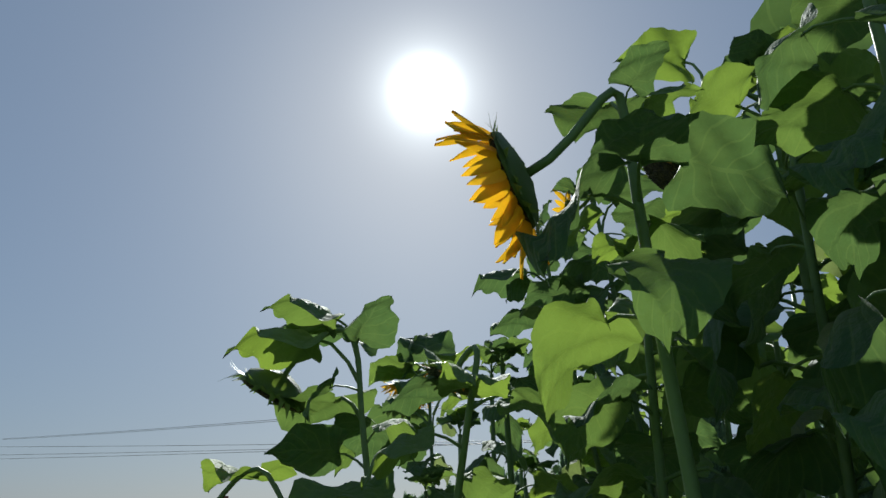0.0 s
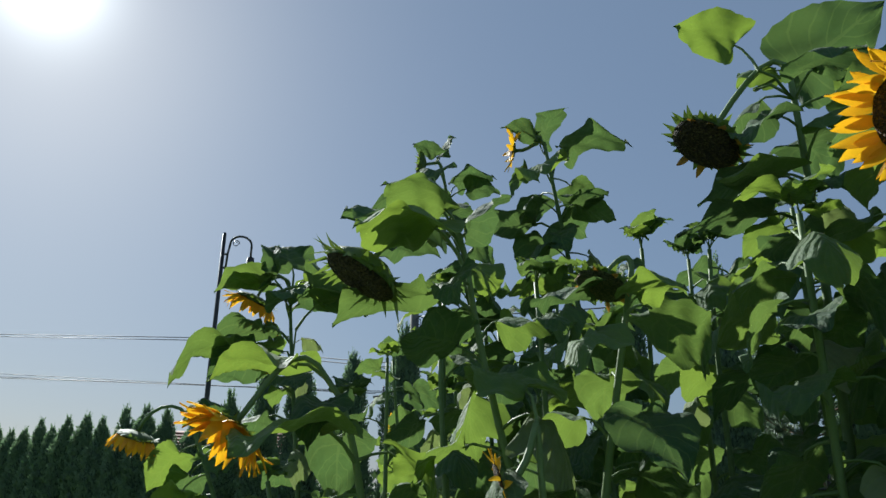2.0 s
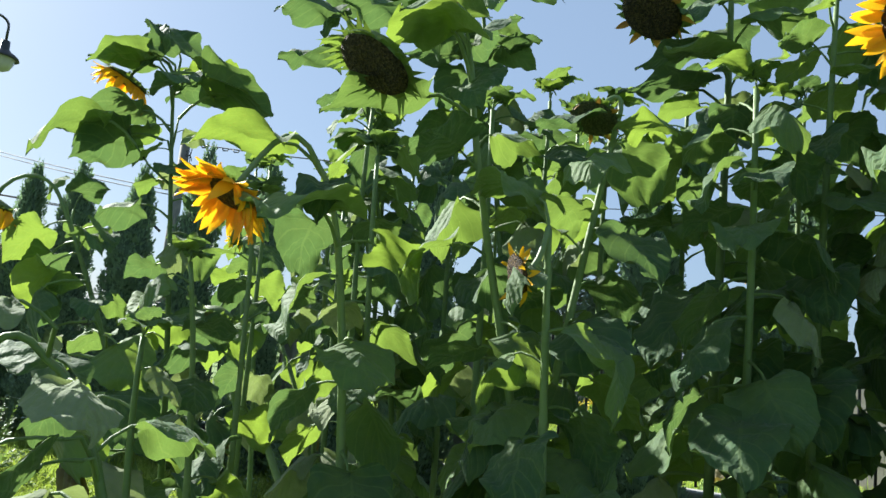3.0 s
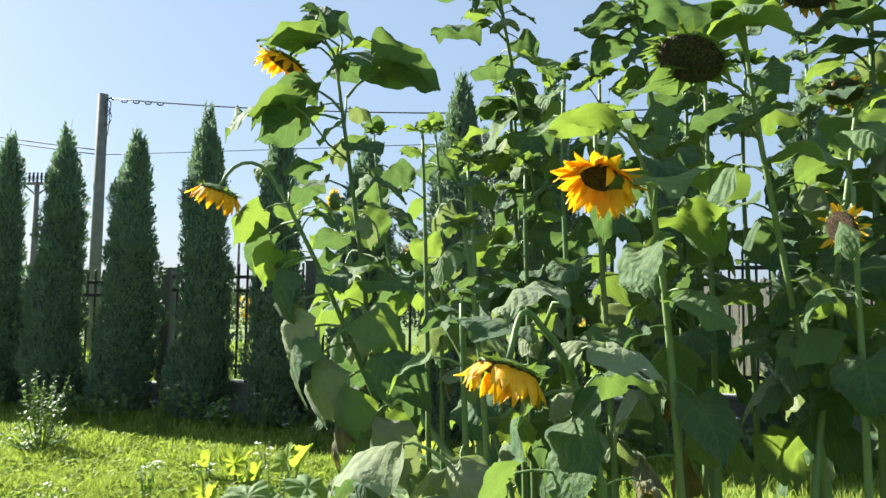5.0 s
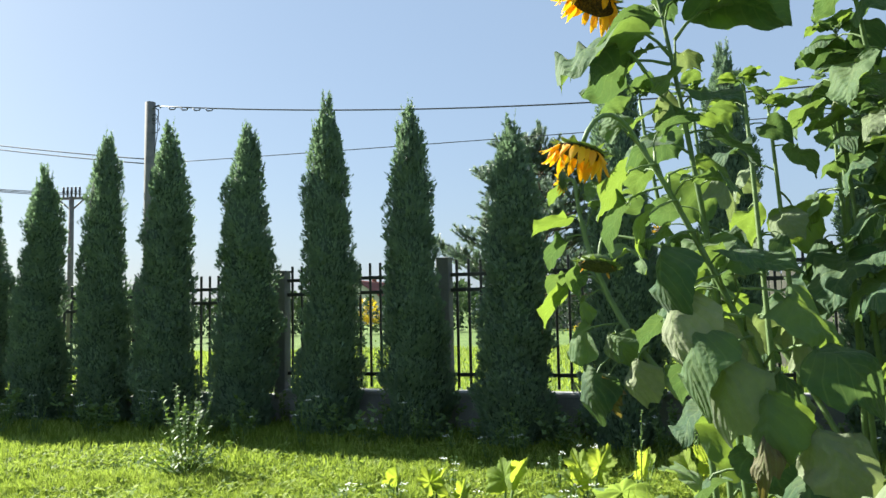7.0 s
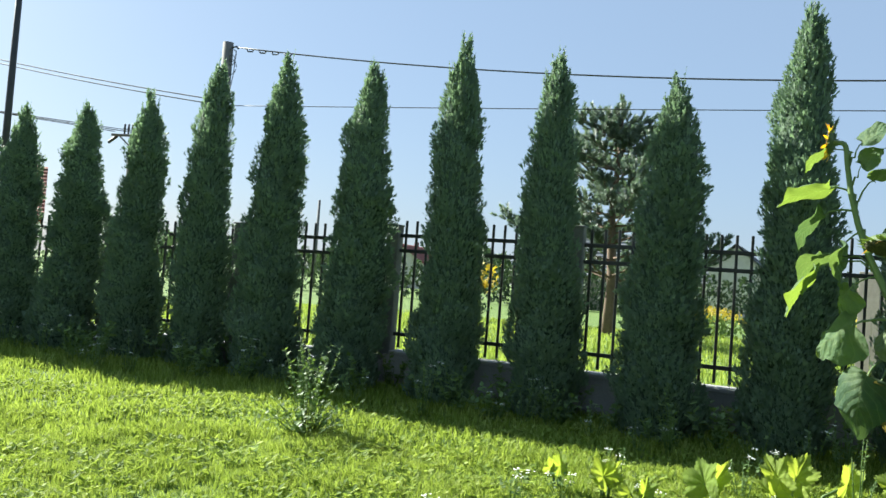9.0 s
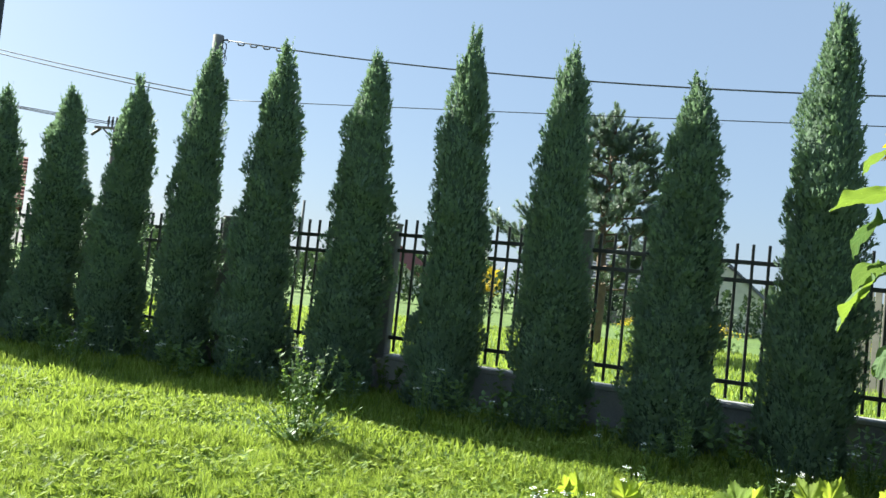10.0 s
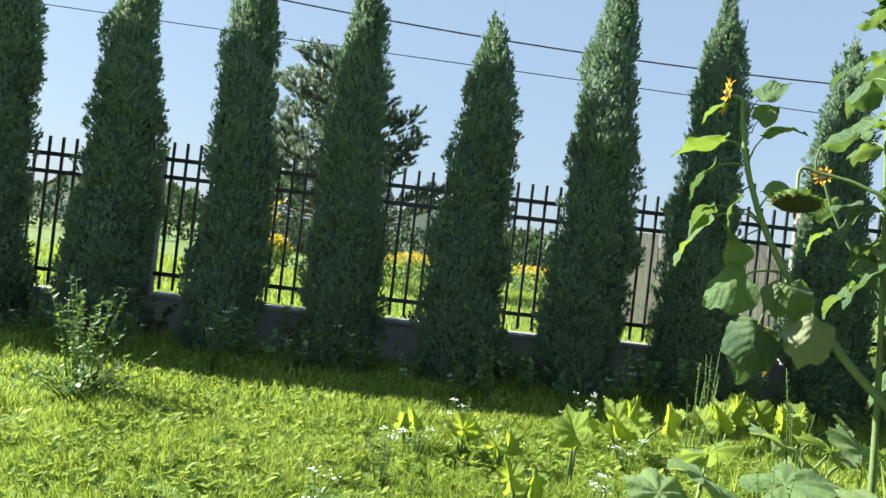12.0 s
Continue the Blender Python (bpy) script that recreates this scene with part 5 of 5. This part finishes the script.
# ---- weeds, bush, squash ----
def weed(x, y, h, stems, seed, label, name="weed", cat="weed", leaf=0.03, spread=0.25, white=0.0, m=None):
    rng = np.random.default_rng(seed)
    ob = thing(name, label, cat, (x, y, lie(x, y)))
    verts, faces, fl, ff = [], [], [], []
    for s in range(stems):
        a = rng.uniform(0, 6.28)
        hh = h * rng.uniform(0.45, 1.0)
        tip = Vector((math.cos(a) * spread * rng.uniform(0.2, 1), math.sin(a) * spread * rng.uniform(0.2, 1), hh))
        base = Vector((tip.x * 0.25, tip.y * 0.25, 0))
        mid = base.lerp(tip, 0.5) + Vector((0, 0, hh * 0.12))
        part("stem", tube_mesh("stem", [base, mid, tip], [0.004, 0.003, 0.0015], M_WEED, 4), ob)
        k = int(hh / 0.022)
        t = rng.uniform(0.15, 1, k)
        b = np.array([list(base.lerp(mid, q * 2) if q < 0.5 else mid.lerp(tip, q * 2 - 1)) for q in t])
        an = rng.uniform(0, 6.28, k)
        d = np.stack([np.cos(an), np.sin(an), rng.uniform(-0.2, 0.9, k)], 1)
        d /= np.linalg.norm(d, axis=1, keepdims=True)
        sd = np.stack([-np.sin(an), np.cos(an), rng.normal(0, 0.3, k)], 1)
        L = leaf * rng.uniform(0.6, 1.4, (k, 1))
        o = len(verts)
        v = np.stack([b, b + d * L * 0.45 + sd * L * 0.28, b + d * L, b + d * L * 0.45 - sd * L * 0.28], 1).reshape(-1, 3)
        verts += [tuple(q) for q in v]
        faces += [(o + 4 * i, o + 4 * i + 1, o + 4 * i + 2, o + 4 * i + 3) for i in range(k)]
        if rng.uniform() < white:
            for _ in range(9):
                c = tip + Vector(rng.normal(0, 1, 3)) * 0.018
                c.z = tip.z + abs(rng.normal(0, 0.006))
                o2 = len(fl)
                for j in range(6):
                    fl.append(tuple(c + Vector((0.006 * math.cos(j * 1.047), 0.006 * math.sin(j * 1.047), 0.003 * (j % 2)))))
                ff.append(tuple(range(o2, o2 + 6)))
    part("foliage", mesh_of("foliage", verts, faces, m or M_WEED), ob)
    if ff:
        part("blossom", mesh_of("blossom", fl, ff, M_WHITE), ob)
    return ob


weed(-3.6, 7.25, 0.72, 26, 1, "small leafy bush growing on the lawn", "bush", "bush", 0.036, 0.26)
weed(-3.58, 7.22, 0.26, 45, 2, "low leafy undergrowth round the bush", "undergrowth", "undergrowth", 0.045, 0.55)
for i in range(40):
    s = -9 + i * 0.42 + 0.2 * math.sin(i * 5.1)
    p = along(s, 1.05 + 0.4 * math.sin(i * 2.7) ** 2)
    weed(p.x, p.y, 0.28 + 0.25 * abs(math.sin(i * 1.9)), 8, 200 + i, "wild green weed with thin stems at the edge of the lawn", "weed", "weed", 0.03, 0.16, 0.25)
for i, (x, y) in enumerate([(-0.873, 7.679), (-1.15, 7.489), (-1.373, 6.65), (-1.741, 6.274), (-1.275, 6.186), (-2.016, 5.898), (-1.08, 5.444), (-1.542, 5.16), (-1.862, 4.691), (-0.628, 6.565), (-0.354, 7.033), (-2.381, 5.336), (-1.257, 4.605), (-0.53, 6.101)]):
    weed(x, y, 0.22 + 0.1 * math.sin(i * 2.2) ** 2, 7, 300 + i, "yarrow with small white flower clusters in the grass", "yarrow", "wild flower", 0.03, 0.12, 0.55)
for i, (x, y) in enumerate([(-0.55, 3.75), (-0.15, 6.1), (0.3, 6.6), (-0.75, 4.7), (0.4, 5.9)]):
    weed(x, y, 0.7, 5, 330 + i, "tall thin weed gone to seed beside the squash", "weed", "weed", 0.02, 0.12)
for i in range(64):
    s = -9.4 + i * 0.26 + 0.12 * math.sin(i * 3.7)
    p = along(s, 0.2 + 0.95 * math.sin(i * 1.3) ** 2)
    weed(p.x, p.y, 0.22 + 0.26 * abs(math.sin(i * 2.9)), 11, 500 + i, "dark leafy undergrowth at the foot of the thujas", "undergrowth", "undergrowth", 0.06, 0.26, 0.0)
p = along(-1.0, -0.22)
gr_ob = weed(p.x, p.y, 1.35, 6, 350, "yellow-flowering tall plant growing through the fence", "flowering_plant", "plant", 0.06, 0.2)
rng = np.random.default_rng(12)
b = np.column_stack([rng.normal(0.02, 0.06, 60), rng.normal(0, 0.08, 60), rng.uniform(1.1, 1.36, 60)])
v, f = sprays(b, rng.normal(0, 1, (60, 3)), rng.uniform(0.05, 0.11, 60), rng)
part("blossom", tri_mesh("blossom", v, f, M_GOLD), gr_ob)
for i, (x, y, w, h) in enumerate([(-1.0, 30, 0.7, 1.1), (2.4, 30, 1.1, 0.95), (4.3, 30.5, 1.5, 1.0), (8.9, 30, 1.4, 1.0), (14.5, 29, 1.5, 1.1)]):
    ob = thing("goldenrod", "clump of yellow goldenrod in the meadow", "wild flower", (x, y, 0), 0, "goldenrod clumps")
    n = 700
    q = rng.normal(0, 1, (n, 2)) * w * 0.4
    z = h * (1 - 0.4 * np.clip((q ** 2).sum(1) / w ** 2, 0, 1))
    b = np.column_stack([q, z * rng.uniform(0.75, 1.05, n)])
    v, f = sprays(b, rng.normal(0, 0.6, (n, 3)), rng.uniform(0.06, 0.13, n), rng)
    tagged(part("plume", tri_mesh("plume", v, f, M_GOLD), ob), "", "", "", "stuff")
    b = np.column_stack([q, z * rng.uniform(0.0, 0.8, n)])
    v, f = sprays(b, rng.normal(0, 0.6, (n, 3)), rng.uniform(0.12, 0.22, n), rng)
    tagged(part("foliage", tri_mesh("foliage", v, f, M_WEED), ob), "", "", "", "stuff")


def squash_leaf(seed, fold=0.0, deep=0.22, material=None):
    """A broad leaf with five pointed lobes and a toothed edge, about one wide, its stalk at the notch; y points to its tip. fold: how far its halves close like a book."""
    rng = np.random.default_rng(seed)
    verts, uvs, faces = [(0, 0, 0)], [(0.5, 0.05)], []
    n, rings = 72, 6
    ph = rng.uniform(0, 6.28)
    lobes = [0.0, 1.1, -1.1, 2.15, -2.15]
    for i in range(1, rings + 1):
        t = i / rings
        for k in range(n):
            a = 2 * math.pi * k / n
            off = (a - math.pi / 2 + math.pi) % (2 * math.pi) - math.pi
            peak = max(math.exp(-((off - c) / 0.34) ** 2) for c in lobes)
            r = 0.5 * (1.02 - deep + deep * peak) * (1 - 0.7 * math.exp(-((abs(off) - math.pi) / 0.24) ** 2))
            if i == rings:
                r *= 1 + (0.035 if k % 2 else -0.03) * (1 + 4 * deep * rng.uniform(0, 1))
            rib = max(math.exp(-((off - c) / 0.12) ** 2) for c in lobes)
            z = 0.1 * t - 0.17 * t * t - 0.012 * t * rib + 0.05 * t * t * math.sin(3 * a + ph) + 0.03 * t * math.sin(9 * a + 2 * ph)
            x = r * t * math.cos(a)
            verts.append((x * math.cos(fold), r * t * math.sin(a), z + abs(x) * math.sin(fold)))
            uvs.append((0.5 + 0.45 * t * math.cos(a), 0.35 + 0.45 * t * math.sin(a)))
    for k in range(n):
        faces.append((0, 1 + k, 1 + (k + 1) % n))
    for i in range(rings - 1):
        for k in range(n):
            a, b = 1 + i * n + k, 1 + i * n + (k + 1) % n
            faces.append((a, a + n, b + n, b))
    return mesh_of("leaf", verts, faces, material or M_SQUASH, uvs, True)


SQUASH_LEAVES = [squash_leaf(400 + i, 0.12) for i in range(5)]
BACKLIT_SQUASH = [squash_leaf(410 + i, 0.75 + 0.12 * i, 0.3, M_BACKLIT_SQUASH) for i in range(4)]


def squash(x, y, spots, seed, big=0.74, backlit=False, label="squash plant with broad lobed pale green leaves"):
    rng = random.Random(seed)
    z0 = lie(x, y)
    ob = thing("squash_plant", label, "squash plant", (x, y, z0), 0, "squash plants")
    for sx, sy, sz, size, tx, ty in spots:
        tip = Vector((sx - x, sy - y, sz - z0))
        part("stalk", tube_mesh("stalk", [(0.3 * tip.x, 0.3 * tip.y, 0), (0.6 * tip.x, 0.6 * tip.y, tip.z * 0.65), tip], [0.011, 0.009, 0.007], M_STEM, 6), ob)
        turn = rng.uniform(-35, 35) if backlit else rng.uniform(0, 360)
        leaf = BACKLIT_SQUASH[rng.randrange(4)] if backlit else SQUASH_LEAVES[rng.randrange(5)]
        part("leaf", leaf, ob, Matrix.Translation(tip) @ pose(0, 0, 0, tx, ty, turn) @ Matrix.Scale(size * big, 4))
    return ob


# these plants carry the leaves whose colour holds the light shining through
BACKLIT = "squash plant with upright jagged yellow-green leaves, coloured as if backlit"
squash(-1.0, 5.92, [(-1.0, 5.9, 0.4, 0.29, 58, -24), (-0.93, 5.98, 0.4, 0.26, 70, 30)], 1, 1.0, True, BACKLIT)
squash(-1.48, 6.27, [(-1.5, 6.25, 0.3, 0.24, 66, -20), (-1.44, 6.3, 0.3, 0.2, 74, 22), (-1.52, 6.3, 0.27, 0.18, 60, -40)], 2, 1.0, True, BACKLIT)
squash(-1.3, 6.1, [(-1.28, 6.1, 0.27, 0.2, 60, 16), (-1.36, 6.08, 0.26, 0.17, 70, -30)], 9, 1.0, True, BACKLIT)
squash(-1.42, 5.55, [(-1.4, 5.5, 0.24, 0.2, 64, 20), (-1.48, 5.56, 0.25, 0.2, 70, -14)], 10, 1.0, True, BACKLIT)
squash(-1.75, 6.45, [(-1.74, 6.4, 0.3, 0.2, 66, -10), (-1.8, 6.45, 0.27, 0.16, 58, 26)], 11, 1.0, True, BACKLIT)
squash(-0.42, 6.4, [(-0.5, 6.36, 0.36, 0.31, 60, -20), (-0.36, 6.45, 0.36, 0.32, 68, 20), (-0.55, 6.3, 0.28, 0.28, 50, -34), (-0.05, 6.5, 0.34, 0.3, 64, 12)], 12, 1.0, True, BACKLIT)
squash(0.42, 6.6, [(0.4, 6.6, 0.36, 0.34, 62, -12), (0.56, 6.65, 0.42, 0.28, 70, 26), (0.25, 6.55, 0.34, 0.28, 56, -30)], 8, 1.0, True, BACKLIT)
squash(0.85, 6.55, [(0.82, 6.5, 0.36, 0.34, 62, 14), (0.7, 6.6, 0.4, 0.28, 70, -22), (0.98, 6.55, 0.4, 0.28, 58, 30)], 13, 1.0, True, BACKLIT)
squash(-0.72, 5.25, [(-0.7, 5.2, 0.38, 0.36, 22, -8), (-1.02, 5.05, 0.36, 0.34, 18, -16), (-0.32, 5.7, 0.36, 0.36, 40, 6)], 3, 1.0)
squash(0.12, 5.62, [(0.1, 5.62, 0.42, 0.46, 34, -6), (-0.3, 5.15, 0.38, 0.48, 16, 4), (0.32, 5.55, 0.44, 0.36, 28, 14), (0.62, 5.65, 0.42, 0.42, 36, 16), (-0.05, 4.8, 0.38, 0.44, 12, 4)], 4, 1.0)
squash(-0.1, 3.3, [(0.0, 3.2, 0.62, 0.22, 40, 20), (-0.3, 3.25, 0.55, 0.26, 30, -20), (-0.45, 3.5, 0.5, 0.28, 20, 20), (0.2, 3.0, 0.6, 0.3, 15, 0)], 5)
squash(-0.55, 4.1, [(-0.6, 4.0, 0.55, 0.3, 25, 25), (-0.8, 4.15, 0.4, 0.3, 35, -10), (-0.4, 3.95, 0.6, 0.28, 20, 10), (-0.7, 4.35, 0.35, 0.26, 10, 35)], 6)
squash(0.9, 6.6, [(0.85, 6.5, 0.4, 0.3, 50, 10), (1.1, 6.7, 0.42, 0.32, 45, -20), (0.75, 6.75, 0.35, 0.26, -15, 20), (1.25, 6.4, 0.4, 0.3, 40, 20)], 7)
